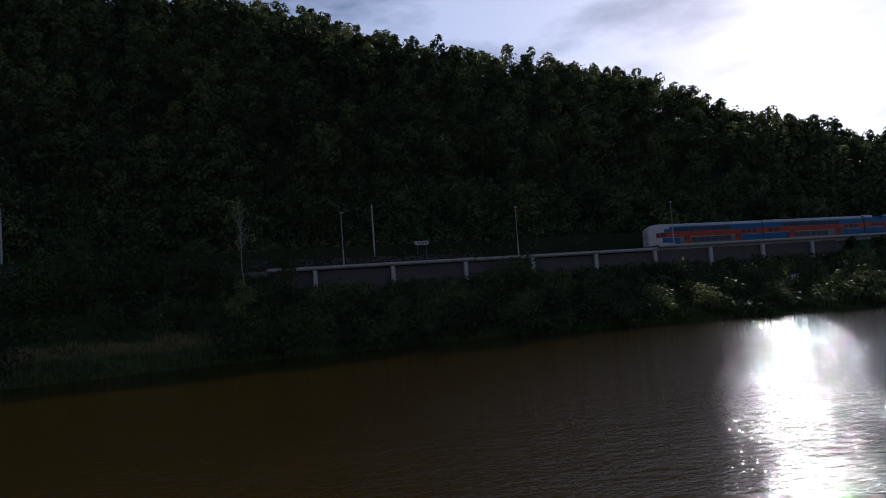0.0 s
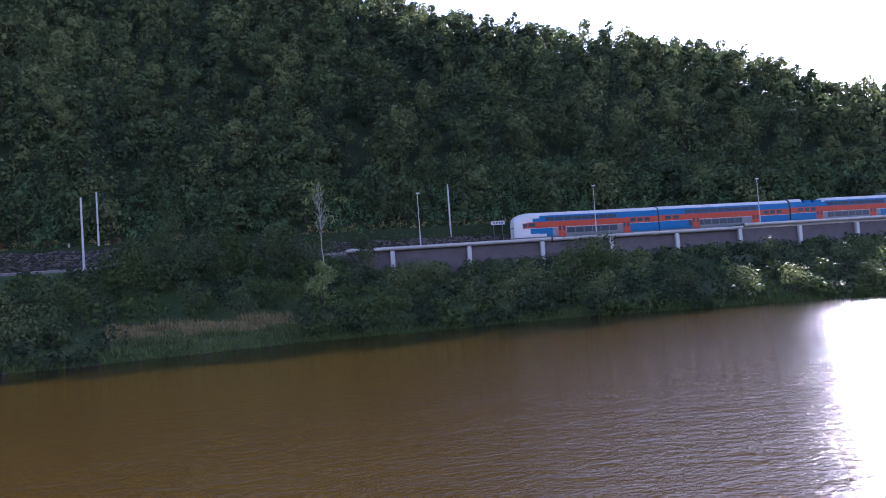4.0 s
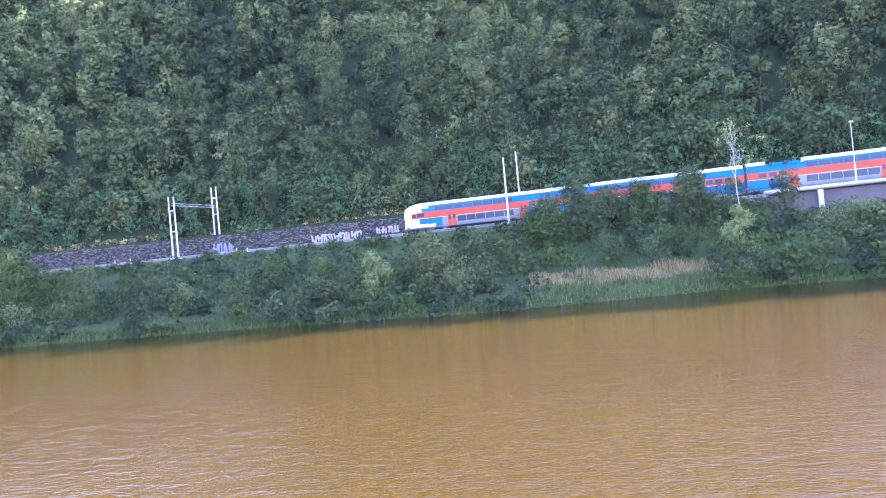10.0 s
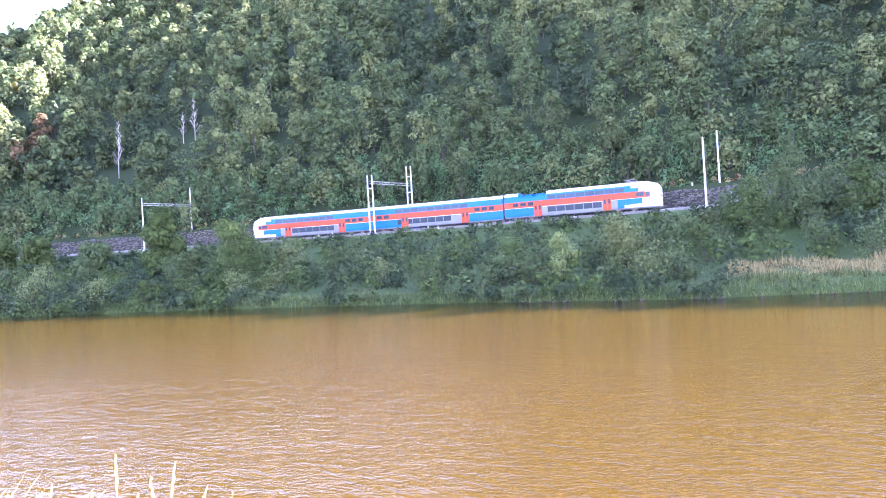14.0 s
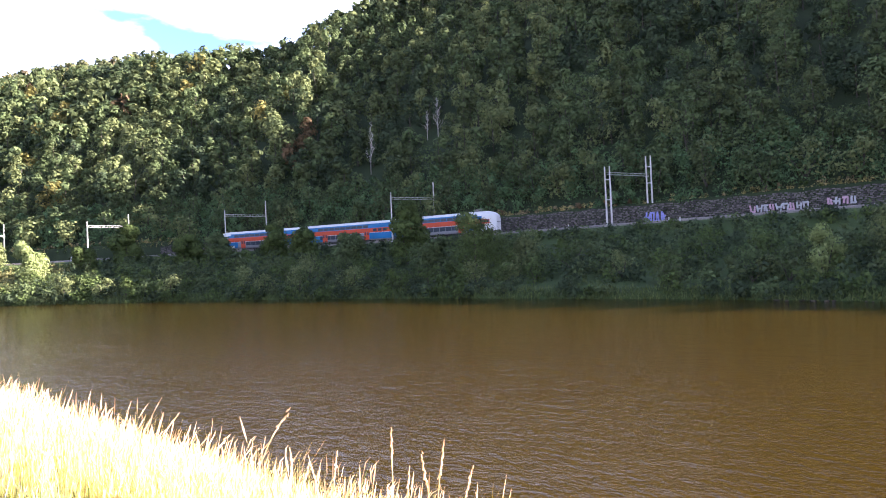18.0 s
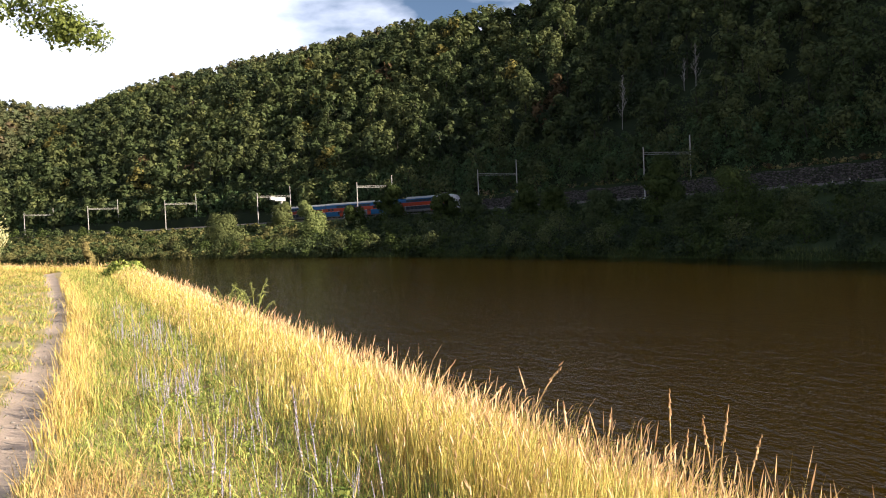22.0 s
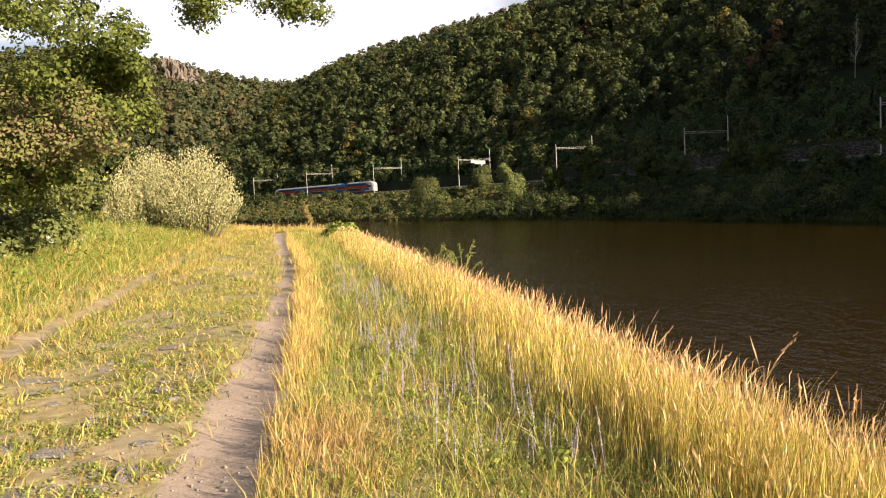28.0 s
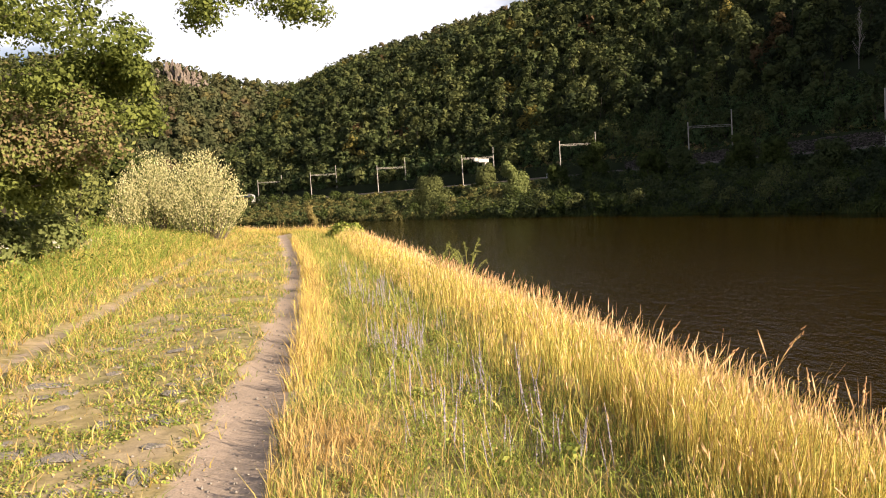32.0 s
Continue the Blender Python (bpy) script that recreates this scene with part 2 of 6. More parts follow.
def water_material():
    m = bpy.data.materials.new("river_water")
    m.use_nodes = True
    n, l = m.node_tree.nodes, m.node_tree.links
    p = n["Principled BSDF"]
    co = n.new("ShaderNodeTexCoord")
    heights = []
    for sc, st, de in ((2.6, (1, 0.5, 1), 3), (8.0, (1, 0.6, 1), 3), (0.05, (1, 0.6, 1), 2), (0.75, (1, 0.4, 1), 2)):
        mp, no = n.new("ShaderNodeMapping"), n.new("ShaderNodeTexNoise")
        mp.inputs["Scale"].default_value = st
        mp.inputs["Rotation"].default_value = (0, 0, radians(28))
        no.inputs["Scale"].default_value, no.inputs["Detail"].default_value = sc, de
        l.new(co.outputs["Object"], mp.inputs["Vector"])
        l.new(mp.outputs["Vector"], no.inputs["Vector"])
        heights.append(no)
    b1, b2 = n.new("ShaderNodeBump"), n.new("ShaderNodeBump")
    b1.inputs["Strength"].default_value, b1.inputs["Distance"].default_value = 1.0, 0.058
    b2.inputs["Strength"].default_value, b2.inputs["Distance"].default_value = 1.0, 0.03
    b0 = n.new("ShaderNodeBump")
    b0.inputs["Strength"].default_value, b0.inputs["Distance"].default_value = 1.0, 0.06
    l.new(heights[3].outputs["Fac"], b0.inputs["Height"])
    l.new(b0.outputs["Normal"], b1.inputs["Normal"])
    l.new(heights[0].outputs["Fac"], b1.inputs["Height"])
    l.new(heights[1].outputs["Fac"], b2.inputs["Height"])
    l.new(b1.outputs["Normal"], b2.inputs["Normal"])
    l.new(b2.outputs["Normal"], p.inputs["Normal"])
    ramp = n.new("ShaderNodeValToRGB")
    ramp.color_ramp.elements[0].color, ramp.color_ramp.elements[1].color = (0.0172, 0.0106, 0.0009, 1), (0.0222, 0.0136, 0.0012, 1)
    l.new(heights[2].outputs["Fac"], ramp.inputs["Fac"])
    l.new(ramp.outputs["Color"], p.inputs["Base Color"])
    p.inputs["Roughness"].default_value, p.inputs["IOR"].default_value = 0.03, 1.33
    p.inputs["Specular IOR Level"].default_value = 0.16
    return m


WATER = water_material()


def meadow_material():
    """Trodden ground: dust, straw and moss in patches, with pebbles."""
    m = bpy.data.materials.new("meadow_ground")
    m.use_nodes = True
    n, l = m.node_tree.nodes, m.node_tree.links
    p = n["Principled BSDF"]
    co = n.new("ShaderNodeTexCoord")
    tex = []
    for sc, de in ((1.1, 6), (7.0, 5), (60.0, 3)):
        t = n.new("ShaderNodeTexNoise")
        t.inputs["Scale"].default_value, t.inputs["Detail"].default_value = sc, de
        l.new(co.outputs["Object"], t.inputs["Vector"])
        tex.append(t)
    a = n.new("ShaderNodeValToRGB")
    a.color_ramp.elements[0].position, a.color_ramp.elements[1].position = 0.38, 0.72
    a.color_ramp.elements[0].color, a.color_ramp.elements[1].color = (0.11, 0.115, 0.032, 1), (0.37, 0.29, 0.2, 1)
    e = a.color_ramp.elements.new(0.54)
    e.color = (0.26, 0.21, 0.075, 1)
    b = n.new("ShaderNodeValToRGB")
    b.color_ramp.elements[0].position, b.color_ramp.elements[1].position = 0.3, 0.7
    b.color_ramp.elements[0].color, b.color_ramp.elements[1].color = (0.1, 0.085, 0.036, 1), (0.46, 0.38, 0.22, 1)
    mx, mx2 = n.new("ShaderNodeMixRGB"), n.new("ShaderNodeMixRGB")
    mx.inputs["Fac"].default_value, mx2.inputs["Fac"].default_value = 0.5, 0.35
    mx2.blend_type = "OVERLAY"
    l.new(tex[0].outputs["Fac"], a.inputs["Fac"])
    l.new(tex[1].outputs["Fac"], b.inputs["Fac"])
    l.new(a.outputs["Color"], mx.inputs["Color1"])
    l.new(b.outputs["Color"], mx.inputs["Color2"])
    l.new(mx.outputs["Color"], mx2.inputs["Color1"])
    l.new(tex[2].outputs["Fac"], mx2.inputs["Color2"])
    # bare trodden gravel where the ground is worn
    at = n.new("ShaderNodeAttribute")
    at.attribute_name = "wear"
    ad, st = n.new("ShaderNodeMath"), n.new("ShaderNodeValToRGB")
    ad.operation = "MULTIPLY_ADD"
    ad.inputs[1].default_value = 0.55
    l.new(tex[1].outputs["Fac"], ad.inputs[0])
    l.new(at.outputs["Fac"], ad.inputs[2])
    st.color_ramp.elements[0].position, st.color_ramp.elements[1].position = 0.62, 0.82
    l.new(ad.outputs[0], st.inputs["Fac"])
    g = n.new("ShaderNodeValToRGB")
    g.color_ramp.elements[0].position, g.color_ramp.elements[1].position = 0.32, 0.7
    g.color_ramp.elements[0].color, g.color_ramp.elements[1].color = (0.2, 0.165, 0.138, 1), (0.46, 0.365, 0.295, 1)
    gm = n.new("ShaderNodeMixRGB")
    gm.inputs["Fac"].default_value = 0.55
    l.new(tex[0].outputs["Fac"], gm.inputs["Color1"])
    l.new(tex[2].outputs["Fac"], gm.inputs["Color2"])
    l.new(gm.outputs["Color"], g.inputs["Fac"])
    bare = n.new("ShaderNodeMixRGB")
    l.new(st.outputs["Color"], bare.inputs["Fac"])
    l.new(mx2.outputs["Color"], bare.inputs["Color1"])
    l.new(g.outputs["Color"], bare.inputs["Color2"])
    l.new(bare.outputs["Color"], p.inputs["Base Color"])
    p.inputs["Roughness"].default_value = 0.95
    bn = n.new("ShaderNodeBump")
    bn.inputs["Strength"].default_value, bn.inputs["Distance"].default_value = 0.6, 0.02
    l.new(tex[1].outputs["Fac"], bn.inputs["Height"])
    l.new(bn.outputs["Normal"], p.inputs["Normal"])
    return m


MEADOW = meadow_material()


# ---- builders ----
def part(name, bm, mats, parent=None, label="", smooth=False):
    """One mesh object from a bmesh, under a thing or a part."""
    me = bpy.data.meshes.new(name)
    bm.to_mesh(me)
    bm.free()
    for m in mats if isinstance(mats, (list, tuple)) else [mats]:
        me.materials.append(m)
    if smooth:
        me.polygons.foreach_set("use_smooth", [True] * len(me.polygons))
    ob = new(name, me)
    if parent:
        ob.parent = parent
    if label:
        ob["label"] = label
    return ob


def empty(name, m, label, category, group="", kind=""):
    ob = new(name)
    ob.matrix_world = m
    return tagged(ob, label, category, group, kind)


def sheet(name, verts, faces, mats, parent=None, index=None, smooth=False, normals=None, wear=None):
    """A mesh straight from arrays: for ground, leaves and grass. normals: one for each vertex; wear: trodden share at each vertex."""
    me = bpy.data.meshes.new(name)
    verts, faces = np.asarray(verts, "f4"), np.asarray(faces, "i4")
    k = faces.shape[1]
    me.vertices.add(len(verts))
    me.vertices.foreach_set("co", verts.ravel())
    me.loops.add(faces.size)
    me.loops.foreach_set("vertex_index", faces.ravel())
    me.polygons.add(len(faces))
    me.polygons.foreach_set("loop_start", np.arange(0, faces.size, k, dtype="i4"))
    for m in mats if isinstance(mats, (list, tuple)) else [mats]:
        me.materials.append(m)
    if index is not None:
        me.polygons.foreach_set("material_index", np.asarray(index, "i4"))
    if smooth:
        me.polygons.foreach_set("use_smooth", np.ones(len(faces), bool))
    me.update(calc_edges=True)
    if normals is not None:
        me.polygons.foreach_set("use_smooth", np.ones(len(faces), bool))
        a = me.attributes.new("custom_normal", "FLOAT_VECTOR", "POINT")
        a.data.foreach_set("vector", np.asarray(normals, "f4").ravel())
    if wear is not None:
        me.attributes.new("wear", "FLOAT", "POINT").data.foreach_set("value", np.asarray(wear, "f4").ravel())
    ob = new(name, me)
    if parent:
        ob.parent = parent
    return ob


def box(bm, x0, x1, y0, y1, z0, z1, bevel=0.0):
    m = Matrix.Translation(((x0 + x1) / 2, (y0 + y1) / 2, (z0 + z1) / 2)) @ Matrix.Diagonal((x1 - x0, y1 - y0, z1 - z0, 1))
    g = bmesh.ops.create_cube(bm, size=1, matrix=m)
    if bevel:
        es = list({e for v in g["verts"] for e in v.link_edges})
        bmesh.ops.bevel(bm, geom=es, offset=bevel, segments=1, affect="EDGES")
    return bm


def rod(bm, a, b, r0, r1=None, seg=8):
    a, b = Vector(a), Vector(b)
    d = b - a
    m = Matrix.Translation((a + b) / 2) @ d.to_track_quat("Z", "Y").to_matrix().to_4x4()
    bmesh.ops.create_cone(bm, cap_ends=True, segments=seg, radius1=r0, radius2=r0 if r1 is None else r1, depth=d.length, matrix=m)
    return bm


rng = np.random.default_rng(7)


def leaves(centres, radii, count, size, up=0.35, shell=0.62, r=rng, jitter=0.4, tri=False):
    """Leaf clumps spread on the outside of ellipsoid lobes. centres, radii: (n, 3)."""
    centres, radii = np.asarray(centres, float), np.asarray(radii, float)
    k = r.integers(0, len(centres), count)
    d = r.normal(size=(count, 3))
    d[:, 2] += up * np.abs(d[:, 2])
    d /= np.linalg.norm(d, axis=1)[:, None]
    rad = shell + (1.04 - shell) * r.random(count) ** 0.6 + 0.3 * r.random(count) ** 5
    p = centres[k] + d * radii[k] * rad[:, None]
    nrm = d * 0.9 + r.normal(size=(count, 3)) * jitter + (0, 0, 0.25)
    nrm /= np.linalg.norm(nrm, axis=1)[:, None]
    u = np.cross(nrm, r.normal(size=(count, 3)))
    u /= np.linalg.norm(u, axis=1)[:, None] + 1e-9
    w = np.cross(nrm, u)
    s = size * (0.55 + 0.9 * r.random(count))[:, None]
    a = 0.75 + 0.5 * r.random(count)[:, None]
    if tri:
        v = np.stack([p - u * s, p + u * s * 0.6 - w * s * 0.6, p + u * s * 0.5 + w * s * 0.8 * a], 1)
        return v.reshape(-1, 3), np.arange(count * 3).reshape(-1, 3), np.repeat(bulge(d, nrm), 3, 0)
    v = np.stack([p - u * s, p - w * s * 0.6, p + u * s, p + w * s * 0.6 * a + nrm * s * 0.15], 1)
    return v.reshape(-1, 3), np.arange(count * 4).reshape(-1, 4), np.repeat(bulge(d, nrm), 4, 0)


def bulge(d, nrm):
    """Leaves of a clump share the lie of its outside."""
    q = d * 0.8 + nrm * 0.4
    return q / np.linalg.norm(q, axis=1)[:, None]


def lobes(h, w, n, r, base=0.25):
    """Centres and radii of the lobes of one crown, h high and w wide, its foot at the origin."""
    c, q = [], []
    for i in range(n):
        a, f = r.random() * 6.283, (i + 0.5) / n
        z = h * (base + (0.98 - base) * f * 0.86)
        out = w * 0.5 * (1.0 - 0.75 * abs(f - 0.35)) * (0.25 + 0.5 * r.random())
        rr = w * 0.5 * (0.62 - 0.28 * f) * (0.8 + 0.4 * r.random())
        c.append((math.cos(a) * out, math.sin(a) * out, z))
        q.append((rr, rr, rr * (0.75 + 0.3 * r.random())))
    return np.array(c), np.array(q)


# ---- plan: track, shore, heights ----
Y = np.linspace(-330, 760, 2181)


def track_x(y):
    c = np.clip(y, -15, 385) / 100
    x = 119.07 - 11.01 * c + 3.024 * c ** 2 - 10.006 * c ** 3 + 1.696 * c ** 4
    slope = (-11.01 + 6.048 * c - 30.018 * c ** 2 + 6.784 * c ** 3) / 100
    e = np.clip(y - 275, 0, 160)
    return x + slope * (y - c * 100) - 0.0016 * e ** 2 - 0.3 * np.clip(y - 435, 0, None)


X = track_x(Y)
S = np.concatenate([[0], np.cumsum(np.hypot(np.diff(X), np.diff(Y)))])
S -= np.interp(0, Y, S)
TXN, TYN = np.gradient(X, S), np.gradient(Y, S)


def along(s, off=0.0):
    """Plan place at s metres along the track, off metres to its hill side."""
    tx, ty = np.interp(s, S, TXN), np.interp(s, S, TYN)
    n = np.hypot(tx, ty)
    return np.interp(s, S, X) + ty / n * off, np.interp(s, S, Y) - tx / n * off


def heading(s):
    """Degrees about z that turn +y along the track."""
    return math.degrees(math.atan2(-np.interp(s, S, TXN), np.interp(s, S, TYN)))


def rail_z(s):
    return 10.69 - 0.0023 * np.clip(s, -300, 600)


SHORE_S = np.array([-260, -75, -20, 10, 32, 60, 97, 135, 175, 215, 255, 300, 345, 420, 640])
SHORE_W = np.array([-50, -48, -37, -40, -47, -46, -46, -46, -46, -47, -46, -43, -42, -40, -40])
SKY_AZ = np.array([-180, -60, -40, -25, -19.5, -17.5, -14.5, -11.5, -10.3, -9, -7.2, -5, -2.9, 1.5, 4, 8, 14, 19.8, 22.8, 24.5, 26, 30, 40, 60, 80, 94.4, 102, 106, 111.7, 117.3, 120.5, 123.5, 126.4, 131, 145, 180])
SKY_EL = np.array([9, 9, 10, 11.5, 10.9, 10.3, 9.6, 9.2, 9.3, 9.8, 10.7, 11.4, 11.9, 13, 13.4, 14.45, 15.65, 16.4, 16.9, 18.0, 18.6, 20.5, 22.5, 24, 23.6, 21.9, 19.9, 18.9, 17.2, 15.9, 14.7, 13.4, 11.8, 9.8, 6, 5])
TREE = 8.5


def wobble(x, y, f, seed):
    return np.sin(x * f + seed) * np.cos(y * f * 1.3 + seed * 2) + 0.5 * np.sin(x * f * 2.3 - y * f * 1.7 + seed * 3)


def far_height(s, off):
    """Height of the far bank and the hill."""
    w = np.interp(s, SHORE_S, SHORE_W)
    rz = rail_z(s) - 0.55
    f = np.clip((off - w) / (-5.0 - w), 0, 1)
    bank = 0.9 * np.clip((off - w) / 1.2, -1.2, 1) + (rz - 0.9) * (0.35 * f + 0.65 * f ** 2.2)
    low = np.interp(s, [-112, -106, -1, 3], [0, 1, 1, 0])          # open ground before the viaduct
    bank = np.minimum(bank, rz - 4.4 * low)
    x, y = along(s, off)
    steep = np.interp(s, [-60, 0, 120, 250, 400, 600], [0.68, 0.72, 0.76, 0.74, 0.74, 0.74])
    hill = rz + 4.2 + np.clip(off - 8.5, 0, None) * steep + wobble(x, y, 0.045, 1.0) * np.clip((off - 12) / 30, 0, 1) * 2.2
    az, d = np.degrees(np.arctan2(x, y)), np.hypot(x, y)
    cap = np.interp(az, RIDGE_AZ, RIDGE_Z)
    k = 6.0
    top = -k * np.logaddexp(-hill / k, -cap / k)
    return np.where(off < -5, bank, np.where(off < 7.3, rz, top))


def ridge():
    az = np.linspace(-180, 180, 721)
    z = np.full_like(az, 40.0)
    s = np.linspace(-320, 740, 531)
    off = np.linspace(9, 460, 226)
    sg, og = np.meshgrid(s, off, indexing="ij")
    x, y = along(sg, og)
    a, d = np.degrees(np.arctan2(x, y)), np.hypot(x, y)
    steep = np.interp(sg, [-60, 0, 120, 250, 400, 600], [0.68, 0.72, 0.76, 0.74, 0.74, 0.74])
    h = rail_z(sg) + 3.6 + (og - 8.5) * steep
    lim = 5.5 + d * np.tan(np.radians(np.interp(a, SKY_AZ, SKY_EL))) - TREE
    over = h > lim
    for i, aa in enumerate(az):
        m = over & (np.abs(a - aa) < 1.2)
        if m.any():
            z[i] = lim[m][np.argmin(d[m])]
        else:
            z[i] = np.nan
    ok = ~np.isnan(z)
    z = np.interp(az, az[ok], z[ok])
    k = np.ones(5) / 5
    return az, np.convolve(np.pad(z, 2, mode="edge"), k, "valid")


RIDGE_AZ, RIDGE_Z = ridge()


def path_v(u):
    return np.interp(u, [-10, 0, 5.1, 6.15, 8, 10.25, 14.4, 18.2, 25.4, 38.9, 80, 200], [-0.8, -0.68, -0.51, -0.42, -0.31, -0.18, -0.1, -0.03, -0.17, -0.64, -2.2, -6.0])


def path_half(u):
    return np.interp(u, [5, 7.5, 9, 18, 39], [0.3, 0.31, 0.25, 0.23, 0.3]) + 0.025 * np.sin(u * 1.9) + 0.018 * np.sin(u * 4.7)


def rut_v(u):
    return np.interp(u, [0, 11, 16, 22.6, 48, 200], [-3.3, -3.35, -3.5, -3.66, -3.6, -6.0])


def bank_edge(u):
    """Where the own bank falls to the river: it turns away beyond the willows."""
    return np.interp(u, [38, 46, 53, 75, 200, 420], [2.3, 1.6, -2.4, -8.5, -34, -80])


def near_height(u, v):
    """Own bank: u along the river, v towards it."""
    flat = 3.9 + 0.03 * np.sin(u * 0.7) + 0.03 * np.sin(v * 2.1 + u * 0.3)
    rut = -0.06 * np.exp(-((v - path_v(u)) / 0.35) ** 2) - 0.05 * np.exp(-((v - rut_v(u)) / 0.3) ** 2)
    left = 0.12 * np.clip(-v - 4.2, 0, 14) + 0.12 * np.clip(-v - 5.5, 0, 3)
    drop = -0.68 * np.clip(v - bank_edge(u), 0, None)
    return np.maximum(flat + rut + left + drop + 0.0 * u, -2.5)


UX, UY = -0.1959, 0.9806


def near_xy(u, v):
    return UX * u + UY * v, UY * u - UX * v


# ---- large structure ----
def grid_faces(a, b):
    i = np.arange((a - 1) * (b - 1))
    r, c = i // (b - 1), i % (b - 1)
    k = r * b + c
    return np.stack([k, k + 1, k + b + 1, k + b], 1)


def far_ground():
    s = np.concatenate([np.linspace(-320, -130, 24), np.linspace(-125, 460, 300), np.linspace(470, 740, 34)])
    f = np.linspace(0, 1, 26)
    out = np.concatenate([[-4.9, -3.2, -1.5, 0, 2, 4, 6, 7.2, 7.45], np.linspace(9, 60, 30), np.linspace(64, 480, 50)])
    rows = []
    for si in s:
        w = np.interp(si, SHORE_S, SHORE_W)
        rows.append(np.concatenate([[w - 6, w - 2.5, w - 0.8], w + (-5.1 - w) * f, out]))
    off = np.array(rows)
    sg = np.repeat(s[:, None], off.shape[1], 1)
    z = far_height(sg, off)
    x, y = along(sg, off)
    rough = wobble(x, y, 0.5, 4.0) * 0.16 * ((off < -6) & (z > 0.6))
    nb = off.shape[1]
    faces = grid_faces(len(s), nb)[:, ::-1]
    mid = off[:-1, :-1].ravel()
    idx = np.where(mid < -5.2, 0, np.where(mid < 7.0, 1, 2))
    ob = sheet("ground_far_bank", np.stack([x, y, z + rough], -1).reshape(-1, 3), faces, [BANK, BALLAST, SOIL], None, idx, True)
    return tagged(ob, "grassy river bank, track bed and steep wooded hill", "ground", kind="structure")


def near_ground():
    u = np.concatenate([np.linspace(-160, -12, 38), np.linspace(-11, 30, 165), np.linspace(31, 420, 110)])
    v = np.concatenate([np.linspace(-260, -14, 34), np.linspace(-13, 5, 130), np.linspace(5.2, 13, 24)])
    ug, vg = np.meshgrid(u, v, indexing="ij")
    z = near_height(ug, vg)
    x, y = near_xy(ug, vg)
    wear = np.maximum(np.clip(1.35 - np.abs(vg - path_v(ug)) / path_half(ug) * 0.85, 0, 1), 0.5 * np.clip(1.3 - np.abs(vg - rut_v(ug)) / 0.24, 0, 1))
    ob = sheet("ground_near_bank", np.stack([x, y, z], -1).reshape(-1, 3), grid_faces(len(u), len(v))[:, ::-1], MEADOW, None, None, True, wear=wear)
    return tagged(ob, "dry grassy river bank with a worn gravel path", "ground", kind="structure")


def river():
    bm = bmesh.new()
    bmesh.ops.create_grid(bm, x_segments=60, y_segments=60, size=1800)
    ob = part("water", bm, WATER)
    ob.location = (0, 300, 0)
    tagged(ob, "muddy brown river with small wind ripples", "river", kind="structure")


def distant_hill():
    """Hill that closes the valley beyond the bend."""
    az = np.linspace(-80, 16, 130)
    d = np.concatenate([[395, 410], np.linspace(425, 720, 60), np.linspace(740, 1400, 12)])
    ag, dg = np.meshgrid(az, d, indexing="ij")
    z = distant_height(ag, dg)
    x, y = dg * np.sin(np.radians(ag)), dg * np.cos(np.radians(ag))
    ob = sheet("ground_distant_hill", np.stack([x, y, z], -1).reshape(-1, 3), grid_faces(len(az), len(d))[:, ::-1], SOIL, None, None, True)
    tagged(ob, "distant wooded hill beyond the river bend", "hill", kind="structure")


def distant_height(az, d):
    top = 5.5 + 690 * np.tan(np.radians(np.interp(az, SKY_AZ, SKY_EL))) - 9.5
    t = np.clip((d - 430) / 260, 0, 1)
    x, y = d * np.sin(np.radians(az)), d * np.cos(np.radians(az))
    return -3 + (top + 3) * (0.75 * t + 0.25 * t * t * (3 - 2 * t)) + wobble(x, y, 0.02, 5.0) * 3.0 * t * (1 - t) * 4 - np.clip(d - 700, 0, None) * 0.05


far_ground()
distant_hill()
near_ground()
river()


# ---- woods on the hill ----
def polar(az, d):
    return d * math.sin(radians(az)), d * math.cos(radians(az))


def plan_of(x, y):
    """s and off of a plan place."""
    i = np.argmin((X - x) ** 2 + (Y - y) ** 2)
    tx, ty = TXN[i], TYN[i]
    return S[i] + (x - X[i]) * tx + (y - Y[i]) * ty, (x - X[i]) * ty - (y - Y[i]) * tx


def ground_far(x, y):
    s, o = plan_of(x, y)
    return float(far_height(np.array(s), np.array(o)))


def hill_at(az, el):
    """Where a bearing and elevation from the camera meet the hill."""
    for d in np.arange(118, 520, 0.5):
        x, y = polar(az, d)
        z = ground_far(x, y)
        if z > 6 and math.degrees(math.atan2(z - 5.5, d)) >= el:
            return x, y, z
    return x, y, z


DEAD = [(28.86, 6.6, 10.7, 3.6, "dead white leafless tree standing in the woods"), (34.1, 9.1, 12.3, 3.2, "dead white leafless tree on the wooded slope"), (33.3, 9.0, 11.3, 2.2, "slim dead white tree on the wooded slope")]
GAPS = []             # openings in the wood before the dead trees
for az_, e0_, *_ in DEAD:
    x_, y_, z_ = hill_at(az_, e0_)
    GAPS.append((az_, math.hypot(x_, y_), x_, y_, z_))


FRONT = []        # trees of the wood's edge, built one by one


